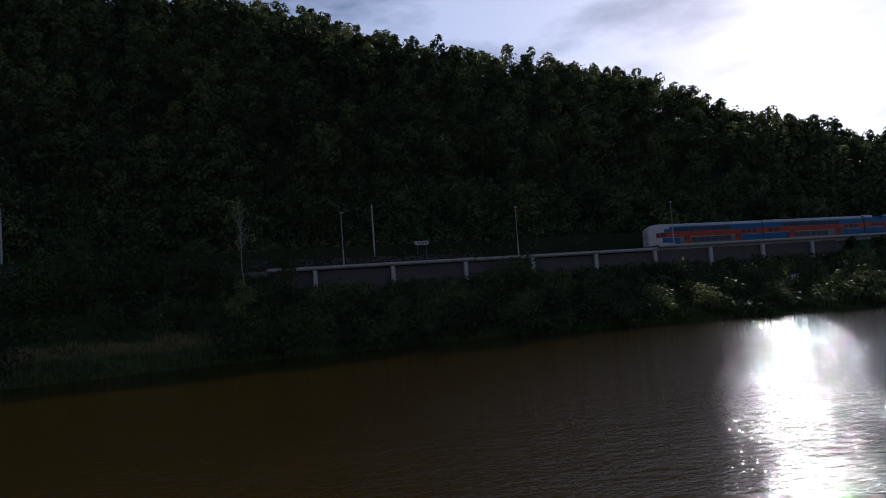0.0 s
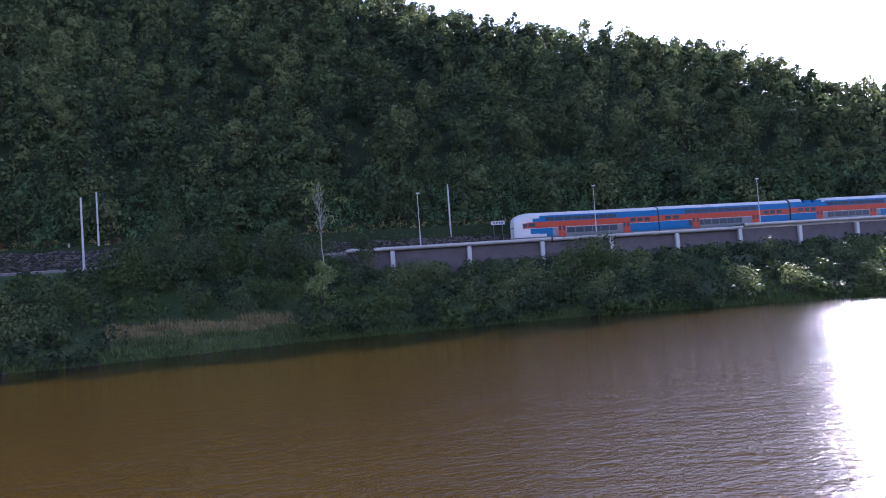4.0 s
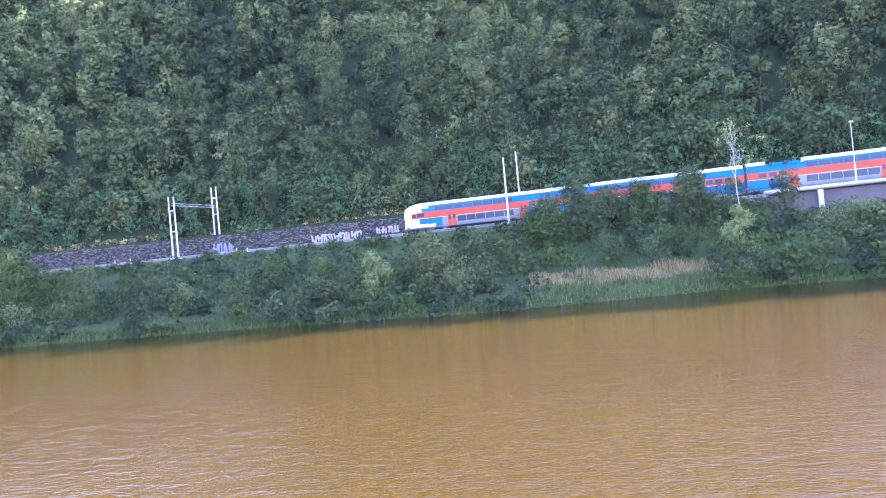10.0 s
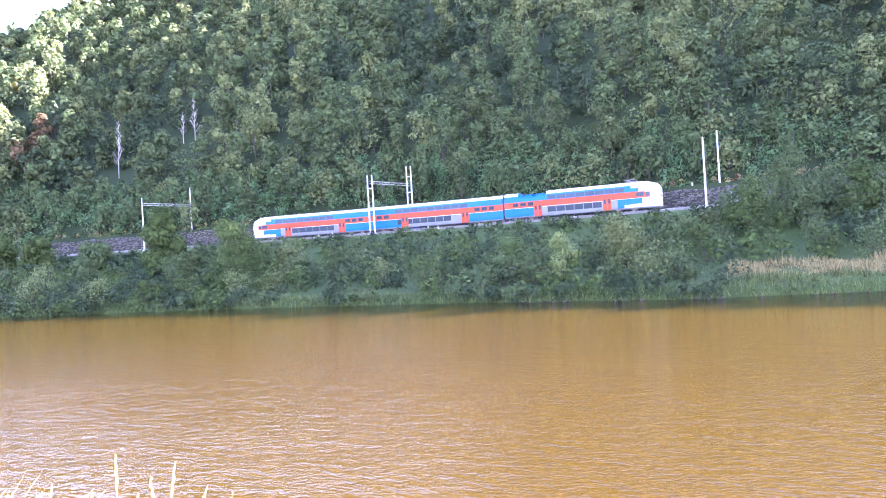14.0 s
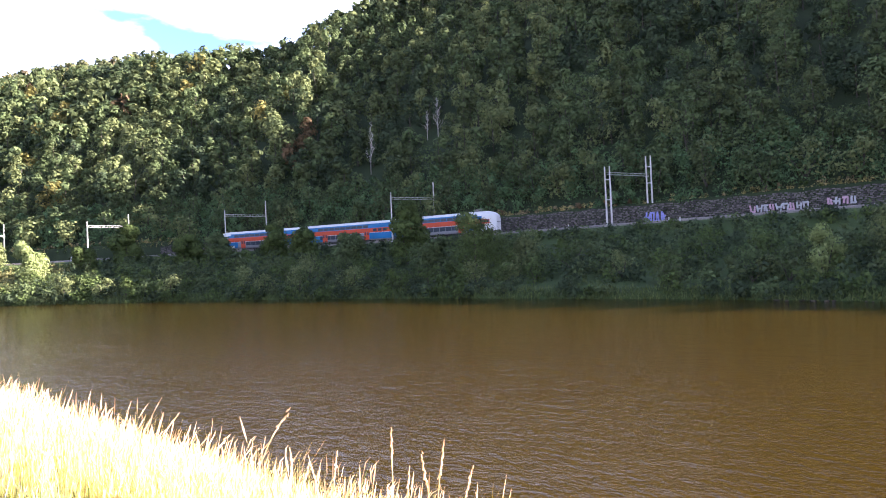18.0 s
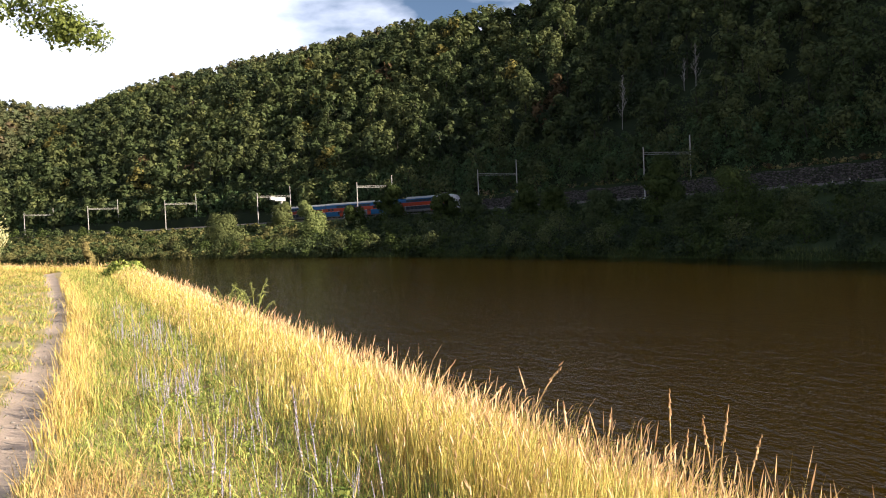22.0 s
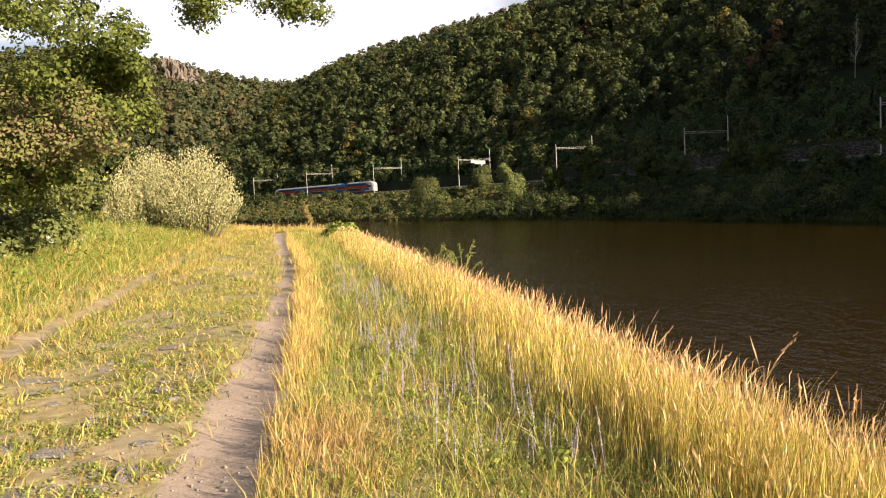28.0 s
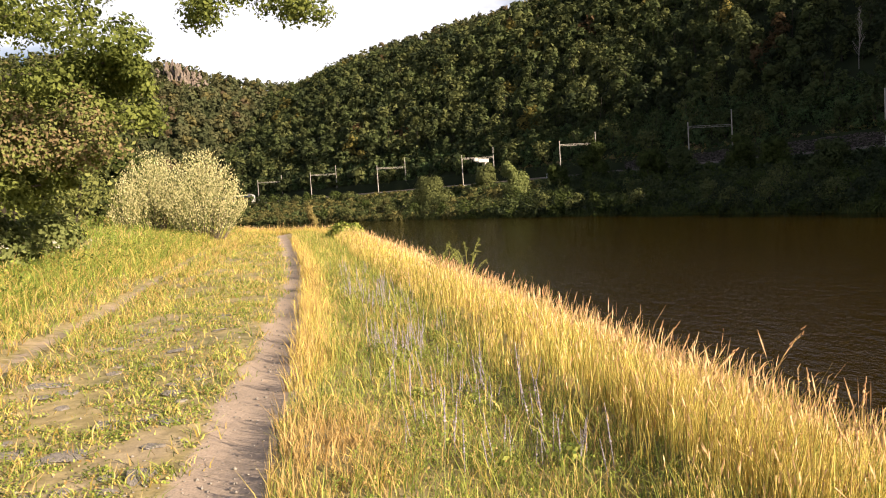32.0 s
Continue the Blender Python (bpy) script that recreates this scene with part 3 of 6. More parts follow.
def woods():
    r = np.random.default_rng(11)
    allv, allf, alli, alln, n0 = [], [], [], [], 0
    tv, tf, tn = [], [], 0
    spots = []
    for s in np.arange(-330, 730, 6.3):
        far = s > 330
        for off in np.arange(12.0, 420, 5.9 if not far else 7.5):
            spots.append((s + r.normal() * 2.0, off + r.normal() * 1.8))
    sp = np.array(spots)
    x, y = along(sp[:, 0], sp[:, 1])
    z = far_height(sp[:, 0], sp[:, 1])
    az, d = np.degrees(np.arctan2(x, y)), np.hypot(x, y)
    el = np.degrees(np.arctan2(z + TREE - 5.5, d))
    # trees well behind the ridge line cannot be seen and are left out
    keep = (az > -34) & (az < 142) & (el > np.interp(az, SKY_AZ, SKY_EL) - 26)
    cap = np.interp(az, RIDGE_AZ, RIDGE_Z)
    dist_over = np.where(z > cap - 5.0, 1, 0)
    order = {}
    for i in np.where(keep)[0]:
        if dist_over[i]:
            b = int(az[i] / 0.8)
            order.setdefault(b, []).append((d[i], i))
    drop = set()
    for b, lst in order.items():
        lst.sort()
        d0 = lst[0][0]
        drop |= {i for dd, i in lst if dd > d0 + 15}
    species = 0.8 * wobble(x, y, 0.03, 2.0) + r.normal(size=len(x)) * 1.05
    for i in np.where(keep)[0]:
        if i in drop or any(abs(az[i] - g[0]) < 0.9 and -6 < d[i] - g[1] < 1.5 for g in GAPS):
            continue
        front = sp[i, 1] < 21 and -60 < sp[i, 0] < 270
        h = 7.0 + 7.0 * r.random() if sp[i, 1] > 20 else 5.5 + 2.5 * r.random()
        w = 6.6 + 3.6 * r.random()
        if d[i] > 330:
            w *= 1.25
        if front:
            k = int(r.integers(0, 4))
            FRONT.append((x[i], y[i], z[i], w, h + 1.5 * r.random(), (LEAF[0], LEAF[1], LEAF[2], LEAF[1])[k], ("dark green", "mid-green", "pale grey-green", "fresh green")[k]))
            continue
        c, q = lobes(h, w, 6, r, 0.2)
        n = 560 if d[i] < 200 else 330 if d[i] < 320 else 130
        size = 0.4 if d[i] < 200 else 0.58 if d[i] < 320 else 1.05
        v, f, nn = leaves(c + (x[i], y[i], z[i] - 0.8), q, n, size, r=r, jitter=0.22, tri=True, shell=0.62)
        allv.append(v)
        alln.append(nn)
        allf.append(f + n0)
        n0 += len(v)
        k = species[i]
        lit = -14 < az[i] < 26
        m = 3 if k < -1.0 else 0 if k < 0 else 1 if k < 1.1 else 2
        u = r.random()
        if lit and u < 0.03:
            m = 4
        elif lit and u < 0.045:
            m = 5
        elif u > 0.93:
            m = 2
        alli.append(np.full(len(f), m))
        a = np.arange(5) * 6.283 / 5
        ring = np.stack([np.cos(a), np.sin(a), 0 * a], 1)
        lean = r.normal(size=2) * 0.5
        tv.append(np.concatenate([ring * 0.2 + (x[i], y[i], z[i] - 1), ring * 0.09 + (x[i] + lean[0], y[i] + lean[1], z[i] + h * 0.7)]))
        j = np.arange(5)
        tf.append(np.stack([j, (j + 1) % 5, 5 + (j + 1) % 5, 5 + j], 1) + tn)
        tn += 10
    ob = sheet("hillside_woods", np.concatenate(allv), np.concatenate(allf), LEAF, None, np.concatenate(alli), normals=np.concatenate(alln))
    tagged(ob, "dense mixed deciduous woods on a steep hillside", "woods", kind="stuff")
    t = sheet("hillside_trunks", np.concatenate(tv), np.concatenate(tf), BARK_DARK, ob)
    return len(alli)


woods()


def distant_woods():
    r = np.random.default_rng(37)
    V, F, I, N, n0 = [], [], [], [], 0
    for d in np.arange(432, 712, 8.0):
        for a in np.arange(-33, 13, math.degrees(8.0 / d)):
            az, dd = a + r.normal() * 0.3, d + r.normal() * 2.5
            z = float(distant_height(np.array(az), np.array(dd)))
            x, y = dd * math.sin(radians(az)), dd * math.cos(radians(az))
            c, q = lobes(10 + 4 * r.random(), 9 + 4 * r.random(), 5, r, 0.2)
            v, f, nn = leaves(c + (x, y, z - 1), q, 85, 1.5, r=r, jitter=0.22, tri=True, shell=0.8)
            V.append(v)
            N.append(nn)
            F.append(f + n0)
            n0 += len(v)
            k = r.random()
            I.append(np.full(len(f), 2 if k < 0.1 else 3 if k < 0.15 else 0 if k < 0.6 else 1))
    tagged(sheet("distant_woods", np.concatenate(V), np.concatenate(F), LEAF_HAZED, None, np.concatenate(I), normals=np.concatenate(N)), "distant mixed woods beyond the river bend", "woods", kind="stuff")


distant_woods()


# ---- shrubs and trees of the far bank ----
def shrub(name, x, y, z, w, h, mat, n, size, label, category, r, base=0.12, trunk=0.0, nl=9, group=""):
    """A shrub or small tree: forked stems and a crown of leaf clumps."""
    top = empty(name, pose(x, y, z - 0.1), label, category, group)
    c, q = lobes(h, w, nl, r, base)
    v, f, nn = leaves(c, q, n, size, r=r, shell=0.5, jitter=0.42)
    sheet("crown", v, f, mat, top, normals=nn)
    bm = bmesh.new()
    t = trunk or 0.03 * w
    for k in range(3):
        e = Vector(c[(k * 2 + 1) % len(c)])
        rod(bm, (0, 0, 0), e * 0.55 + Vector((0, 0, 0.1 * h)), t * (1 if k == 0 else 0.7), t * 0.5, 6)
        rod(bm, e * 0.55 + Vector((0, 0, 0.1 * h)), e + Vector((0, 0, 0.1 * h)), t * 0.5, t * 0.2, 6)
    part("trunk", bm, BARK_DARK, top)
    return top


def bank_shrubs():
    r = np.random.default_rng(5)
    named = [  # bearing, distance, width, height, leaf
        (87.6, 92, 4.6, 6.5, LEAF_BRIGHT, "small bright yellow-green tree on the river bank"),
        (60.9, 86, 4.2, 6.0, LEAF_BRIGHT, "small bright yellow-green tree at the water's edge"),
        (57.4, 88, 3.6, 2.8, LEAF[2], "low grey-green willow shrub at the water's edge"),
        (65.5, 88, 8.4, 6.8, LEAF[2], "broad pale green shrub at the water's edge"),
        (69.5, 92, 6.5, 6.2, LEAF[1], "broad green shrub on the river bank"),
        (36.5, 116, 10.5, 11.5, LEAF_BANK, "tall dense green tree on the river bank"),
        (31.3, 142, 8.5, 13.2, LEAF_BANK, "tall green tree beside the railway"),
        (74.3, 104, 11.0, 6.3, LEAF_BANK, "broad green tree before the railway"),
        (76.8, 110, 8.2, 8.8, LEAF[1], "mid-green leafy tree standing beside the railway"),
        (84.2, 107, 9.0, 7.9, LEAF[1], "broad green tree on the river bank"),
        (79.4, 109, 8.5, 5.4, LEAF[1], "green shrub on the river bank"),
        (81.8, 108, 9.0, 6.4, LEAF_BANK, "broad green tree on the river bank"),
        (77.4, 106, 8.0, 5.7, LEAF[1], "green tree before the railway"),
        (71.2, 98, 6.0, 5.0, LEAF[0], "dark green shrub on the river bank"),
        (95.5, 100, 7.0, 3.8, LEAF[2], "pale green shrub below the railway bridge"),
        (101.5, 100, 8.5, 3.9, LEAF[1], "green shrub below the railway bridge"),
        (108.0, 106, 12.0, 5.6, LEAF_BANK, "broad green tree below the railway bridge"),
        # the sunlight on this tree is put into its bright leaf colour
        (5.2, 210, 9.0, 12.0, LEAF_BRIGHT, "sunlit yellow-green tree beside the railway"),
        (11.3, 210, 8.5, 11.0, LEAF_BANK, "green tree beside the railway"),
        (-10.3, 246, 4.2, 8.2, LEAF_TAN, "tan drying shrub at the water's edge"),
        (-1.0, 236, 14.0, 10.0, LEAF[2], "broad sunlit shrub on the river bank"),
        (3.2, 245, 9.0, 8.0, LEAF[2], "sunlit shrub on the river bank"),
        (21.5, 174, 8.0, 9.0, LEAF_BANK, "green tree beside the railway"),
        (23.6, 164, 8.0, 8.5, LEAF_BANK, "green tree on the river bank"),
        (15.2, 190, 8.0, 8.2, LEAF_BANK, "green tree on the river bank"),
        (17.3, 186, 7.5, 7.6, LEAF[1], "green tree on the river bank"),
        (33.8, 124, 7.0, 7.0, LEAF[1], "green tree on the river bank"),
        (40.5, 118, 7.0, 6.0, LEAF[2], "pale green shrub on the river bank"),
        (26.8, 150, 8.0, 7.5, LEAF[1], "green tree on the river bank"),
        (8.4, 214, 7.5, 7.0, LEAF_BANK, "green tree on the river bank"),
    ]
    for az, d, w, h, m, lab in named:
        x, y = polar(az, d)
        kind = "tree" if "tree" in lab else "shrub"
        shrub("bank_" + kind, x, y, ground_far(x, y), w, h, m, int(760 + 130 * w * h * 0.5), 0.15 if d < 120 else 0.27, lab, kind, r, base=0.12)
    # trees that stand up before the track, given by the height of their tops
    for az, d, w, ztop, m, lab in ((85.1, 105, 5.6, 15.0, LEAF[1], "tall leafy tree standing before the railway"), (87.4, 105.5, 6.4, 13.2, LEAF[1], "grey-green tree around a bare trunk"),
                                   (90.8, 104, 5.8, 13.4, LEAF[0], "dark green tree before the end of the bridge")):
        x, y = polar(az, d)
        z = ground_far(x, y)
        shrub("bank_tree", x, y, z, w, ztop - z, m, 1900, 0.15, lab, "tree", r, base=0.12)
    # trees that hide the track beyond the last portals
    for s, over, w, m in ((358, 0.6, 6, LEAF[2]), (368, 1.6, 6.5, LEAF_BANK), (379, 0.5, 6, LEAF[2]), (389, 2.4, 7, LEAF_BANK), (399, 1.2, 7, LEAF[2]), (409, 2.6, 7, LEAF[1]), (420, 3.0, 7.5, LEAF_BANK), (432, 3.4, 8, LEAF[1]), (445, 3.8, 8, LEAF_BANK), (458, 4.0, 8, LEAF[1])):
        x, y = (float(q) for q in along(float(s), -8.0))
        z = float(far_height(np.array(float(s)), np.array(-8.0)))
        shrub("bank_tree", x, y, z, w, float(rail_z(s)) + over - z, m, 420, 0.36, "green tree hiding the railway near the bend", "tree", r, group="trees at the river bend")
    for s in np.arange(-110, 330, 5.5):
        w0 = float(np.interp(s, SHORE_S, SHORE_W))
        for f, big in ((0.1, 0.85), (0.4, 1.0)):
            ss, ff = s + r.normal() * 1.8, f + r.normal() * 0.06
            off = w0 + (-6.5 - w0) * min(max(ff, 0.05), 0.6)
            x, y = (float(c) for c in along(ss, off))
            az, d = math.degrees(math.atan2(x, y)), math.hypot(x, y)
            if open_slope(az, ff) or r.random() < 0.15:
                continue
            m, lab = ((LEAF_BANK, "dense green shrub on the river bank"), (LEAF[1], "mid-green leafy shrub on the river bank"), (LEAF[0], "dark green shrub on the river bank"),
                      (LEAF[2], "pale green shrub on the river bank"))[r.integers(0, 4)]
            shrub("bank_shrub", x, y, float(far_height(np.array(ss), np.array(off))), (4.8 + 2.6 * r.random()) * big, (3.4 + 1.8 * r.random()) * big, m, 700 if d < 150 else 330,
                  0.155 if d < 150 else 0.27, lab, "shrub", r, nl=9, group="shrubs along the far bank")


def open_slope(az, f):
    """Dry grass clearing beside the water, and a small lawn."""
    return (73.5 < az < 86.5 and f < 0.34) or (46.0 < az < 50.0 and f < 0.16) or (39.5 < az < 42.5 and f < 0.16)


def thicket(name, spots, label, mats, leaf, per, seed):
    """Undergrowth joined into one: spots are x, y, z, width, height, pick."""
    r = np.random.default_rng(seed)
    V, F, I, N, n0 = [], [], [], [], 0
    for x, y, z, w, h, k in spots:
        d = math.hypot(x, y)
        grow = 1.0 if d < 150 else 1.35 if d < 250 else 2.0
        c, q = lobes(h, w, 5, r, 0.1)
        v, f, nn = leaves(c + (x, y, z), q, int(1.6 * per / grow ** 1.2), leaf * grow, r=r, tri=True, shell=0.55, jitter=0.4)
        V.append(v)
        N.append(nn)
        F.append(f + n0)
        n0 += len(v)
        I.append(np.full(len(f), k))
    return tagged(sheet(name, np.concatenate(V), np.concatenate(F), mats, None, np.concatenate(I), normals=np.concatenate(N)), label, "thicket", kind="stuff")


def undergrowth():
    r = np.random.default_rng(8)
    spots = []
    for s in np.arange(-200, 620, 2.7):
        w0 = float(np.interp(s, SHORE_S, SHORE_W))
        for f in (0.0, 0.05, 0.17, 0.3, 0.43, 0.56, 0.69, 0.81, 0.92):
            ss, ff = s + r.normal() * 1.0, min(max(f + r.normal() * (0.012 if f < 0.1 else 0.05), 0.005), 0.95)
            off = w0 + (-5.6 - w0) * ff
            x, y = (float(c) for c in along(ss, off))
            az = math.degrees(math.atan2(x, y))
            if not -32 < az < 141 or open_slope(az, ff):
                continue
            if f < 0.1 and r.random() < 0.3:
                continue
            z = float(far_height(np.array(ss), np.array(off)))
            room = float(rail_z(ss)) - (2.6 if -110 < ss < 4 else 0.1) - z
            h = min(2.0 + 2.2 * r.random(), max(0.9, room)) * (0.6 if f < 0.1 else 1.0)
            # mostly dark leaf picks: the shadow between the shrubs is put into the colour
            pick = (0, 0, 2, 3, 3, 3)[r.integers(0, 6)] if r.random() < 0.95 else 1
            if ss > 235:
                pick, h = (1, 4, 5, 5)[r.integers(0, 4)], h * 0.7
            spots.append((x, y, z - 0.2, 3.2 + 1.8 * r.random(), h, pick))
    thicket("bank_undergrowth", spots, "dense green undergrowth covering the river bank", [LEAF_BANK, LEAF[1], LEAF[0], LEAF[3], LEAF[2], LEAF_HEATH], 0.26, 78, 12)
    spots = []
    for s in np.arange(-150, 520, 2.6):
        for off in (9.6, 12.2, 15.0, 18.2, 21.6):
            ss, oo = s + r.normal() * 0.9, off + r.normal() * 0.6
            if off < 10 and r.random() < 0.45:
                continue
            x, y = (float(c) for c in along(ss, oo))
            if -25 < math.degrees(math.atan2(x, y)) < 140:
                spots.append((x, y, float(far_height(np.array(ss), np.array(oo))) - 0.3, 4.2 + 2 * r.random(), 2.0 + 0.48 * min(off - 9, 6) + 1.2 * r.random(), 0 if r.random() < (0.85 if off < 16 else 0.35) else 1))
    thicket("sumac_thicket", spots, "thicket of broad-leaved sumac above the stone wall", [LEAF_SUMAC, LEAF[1]], 0.24, 120, 13)
    spots = []
    for s, off, w in ((110, 8.8, 2.2), (104, 9.0, 1.6), (99, 8.8, 1.2), (52, 8.9, 1.6), (46, 9.0, 2.0), (128, 8.9, 1.5), (36, 8.8, 1.2)):
        x, y = (float(c) for c in along(s, off))
        spots.append((x, y, float(far_height(np.array(float(s)), np.array(off))), w, 1.2, 0))
    low = []
    for s in np.arange(-40, 300, 1.25):
        for off in (8.65, 9.3):
            ss, oo = s + r.normal() * 0.5, off + r.normal() * 0.18
            x, y = (float(c) for c in along(ss, oo))
            z = float(far_height(np.array(ss), np.array(oo)))
            low.append((x, y, z - 0.25, 1.3 + 1.1 * r.random(), 0.45 + 0.75 * r.random() ** 2 + 0.4 * (off > 9), (0, 0, 1, 2, 2, 3, 4)[r.integers(0, 7)]))
    for s in list(np.arange(-60, 32, 0.8)) + list(np.arange(190, 300, 0.9)):      # where the wall is lower than the slope
        ss = s + r.normal() * 0.3
        x, y = (float(c) for c in along(ss, 7.75 + 0.2 * r.random()))
        low.append((x, y, float(rail_z(ss)) + (1.7 if ss < 12 else 2.4) + 0.3 * r.random(), 1.2 + 0.8 * r.random(), 0.9 + 0.9 * r.random(), (0, 0, 1, 2, 4, 4)[r.integers(0, 6)]))
    thicket("wall_top_scrub", low, "low half-dry scrub along the top of the stone wall", [LEAF_SUMAC, LEAF[2], LEAF_TAN, LEAF_DRY, LEAF_BANK], 0.15, 46, 15)
    thicket("rusty_undergrowth", spots, "rust-coloured dry plants on top of the stone wall", [LEAF[5]], 0.16, 120, 14)


def reeds():
    """Grass and reeds at the far water's edge, and straw on the clearing."""
    r = np.random.default_rng(15)
    n = 24000
    s = -150 + 620 * r.random(n)
    w0 = np.interp(s, SHORE_S, SHORE_W)
    off = w0 + np.abs(r.normal(size=n)) * 1.3 - 0.1
    h = 0.3 + 0.55 * r.random(n)
    n2 = 6000
    az = np.radians(73.5 + 13 * r.random(n2))
    f = 0.06 + 0.3 * r.random(n2)
    s2 = np.interp(np.tan(np.pi / 2 - az) * 100, Y, S)
    off2 = np.interp(s2, SHORE_S, SHORE_W) * (1 - f) - 6.5 * f
    S_, O_, H_ = np.concatenate([s, s2]), np.concatenate([off, off2]), np.concatenate([h, 0.5 + 0.5 * r.random(n2)])
    x, y = along(S_, O_)
    z = far_height(S_, O_) - 0.1
    m = len(x)
    a = r.random(m) * 6.283
    wd = 0.05 + 0.05 * r.random(m)
    p = np.stack([x, y, z], 1)
    side = np.stack([np.cos(a) * wd, np.sin(a) * wd, 0 * a], 1)
    thin = np.where(np.arange(m) < n, 1.0, np.clip(0.75 + 0.6 * wobble(x, y, 0.55, 7.0), 0.12, 1.2))
    H_ = H_ * thin
    tip = p + np.stack([r.normal(size=m) * 0.25, r.normal(size=m) * 0.25, H_], 1)
    V = np.stack([p - side, p + side, tip], 1).reshape(-1, 3)
    idx = np.concatenate([np.zeros(n), np.where(f < 0.15, 0, 1)])
    ob = sheet("bank_reeds", V, np.arange(m * 3).reshape(-1, 3), [REED, STRAW], None, idx)
    tagged(ob, "reeds and straw-coloured grass at the water's edge", "reeds", kind="stuff")


def shore_stones():
    r = np.random.default_rng(19)
    V, F, n0 = [], [], 0
    for i in range(70):
        s = 8 + 42 * r.random()
        w0 = float(np.interp(s, SHORE_S, SHORE_W))
        x, y = along(s, w0 - 0.2 + r.normal() * 0.35)
        q = 0.06 + 0.1 * r.random()
        c = np.array([(sx, sy, sz) for sx in (-1, 1) for sy in (-1, 1) for sz in (-1, 1)]) * q * (0.7 + 0.5 * r.random((8, 3))) * (1, 1, 0.6)
        V.append(c + (x, y, 0.02))
        F.append(np.array([(0, 1, 3, 2), (4, 6, 7, 5), (0, 4, 5, 1), (2, 3, 7, 6), (1, 5, 7, 3), (0, 2, 6, 4)]) + n0)
        n0 += 8
    tagged(sheet("shore_stones", np.concatenate(V), np.concatenate(F), SHORE), "grey stones along the far water's edge", "stones", kind="stuff")


bank_shrubs()


def wood_edge():
    r = np.random.default_rng(6)
    for x, y, z, w, h, m, tone in FRONT:
        shrub("hillside_tree", x, y, z - 0.4, w, h, m, 480, 0.34, tone + " tree at the foot of the wooded hill", "tree", r, base=0.14, trunk=0.22, nl=7, group="trees along the wood's edge")


wood_edge()
undergrowth()
reeds()
shore_stones()


def bare_tree(name, x, y, z, h, spread, label, r, mat=BARK_PALE, n=24, low=0.22, thick=0.12):
    """Leafless tree: tapered trunk, limbs and twigs."""
    top = empty(name, pose(x, y, z - 0.2), label, "tree")
    pts = [Vector((0, 0, 0))]
    for k in range(5):
        pts.append(pts[-1] + Vector((r.normal() * 0.009 * h, r.normal() * 0.009 * h, h / 5)))
    bm = bmesh.new()
    for i in range(5):
        rod(bm, pts[i], pts[i + 1], thick * (1 - i / 5.5), thick * (1 - (i + 1) / 5.5), 7)
    part("trunk", bm, mat, top)
    for k in range(n):
        t = low + (0.97 - low) * (k + r.random()) / n
        i = min(int(t * 5), 4)
        a = pts[i].lerp(pts[i + 1], t * 5 - i)
        ang = r.random() * 6.283
        ln = spread * (1.15 - t) * (0.6 + 0.5 * r.random())
        b = a + Vector((math.cos(ang) * ln * 0.55, math.sin(ang) * ln * 0.55, ln * 0.8))
        bm = bmesh.new()
        rod(bm, a, b, thick * 0.4, thick * 0.2, 6)
        for q in range(4):
            m = a.lerp(b, 0.4 + 0.6 * r.random())
            rod(bm, m, m + Vector((r.normal() * ln * 0.25, r.normal() * ln * 0.25, ln * 0.45 * r.random() + 0.2)), thick * 0.2, thick * 0.08, 5)
        part("limb", bm, mat, top)


def bare_trees():
    r = np.random.default_rng(23)
    for (az, e0, e1, spread, lab), (_, d, x, y, z) in zip(DEAD, GAPS):
        bare_tree("dead_tree", x, y, z, 5.5 + d * math.tan(radians(e1)) - z, spread, lab, r)
    x, y = polar(87.9, 101)
    z = ground_far(x, y)
    bare_tree("bare_tree", x, y, z, 5.5 + 101 * math.tan(radians(7.8)) - z, 4.6, "pale thinly leaved birch before the railway bridge", r, n=16, low=0.5, thick=0.1)
    top = bpy.data.objects["bare_tree"]
    h = 5.5 + 101 * math.tan(radians(7.8)) - z
    c = np.array([(r.normal() * 1.3, r.normal() * 1.3, h * (0.6 + 0.4 * r.random())) for _ in range(26)])
    V, F, _ = leaves(c, np.full((26, 3), 0.7), 420, 0.13, r=r, shell=0.1)
    sheet("crown", V, F, LEAF_FRESH, top)["label"] = "sparse pale green leaves"


bare_trees()


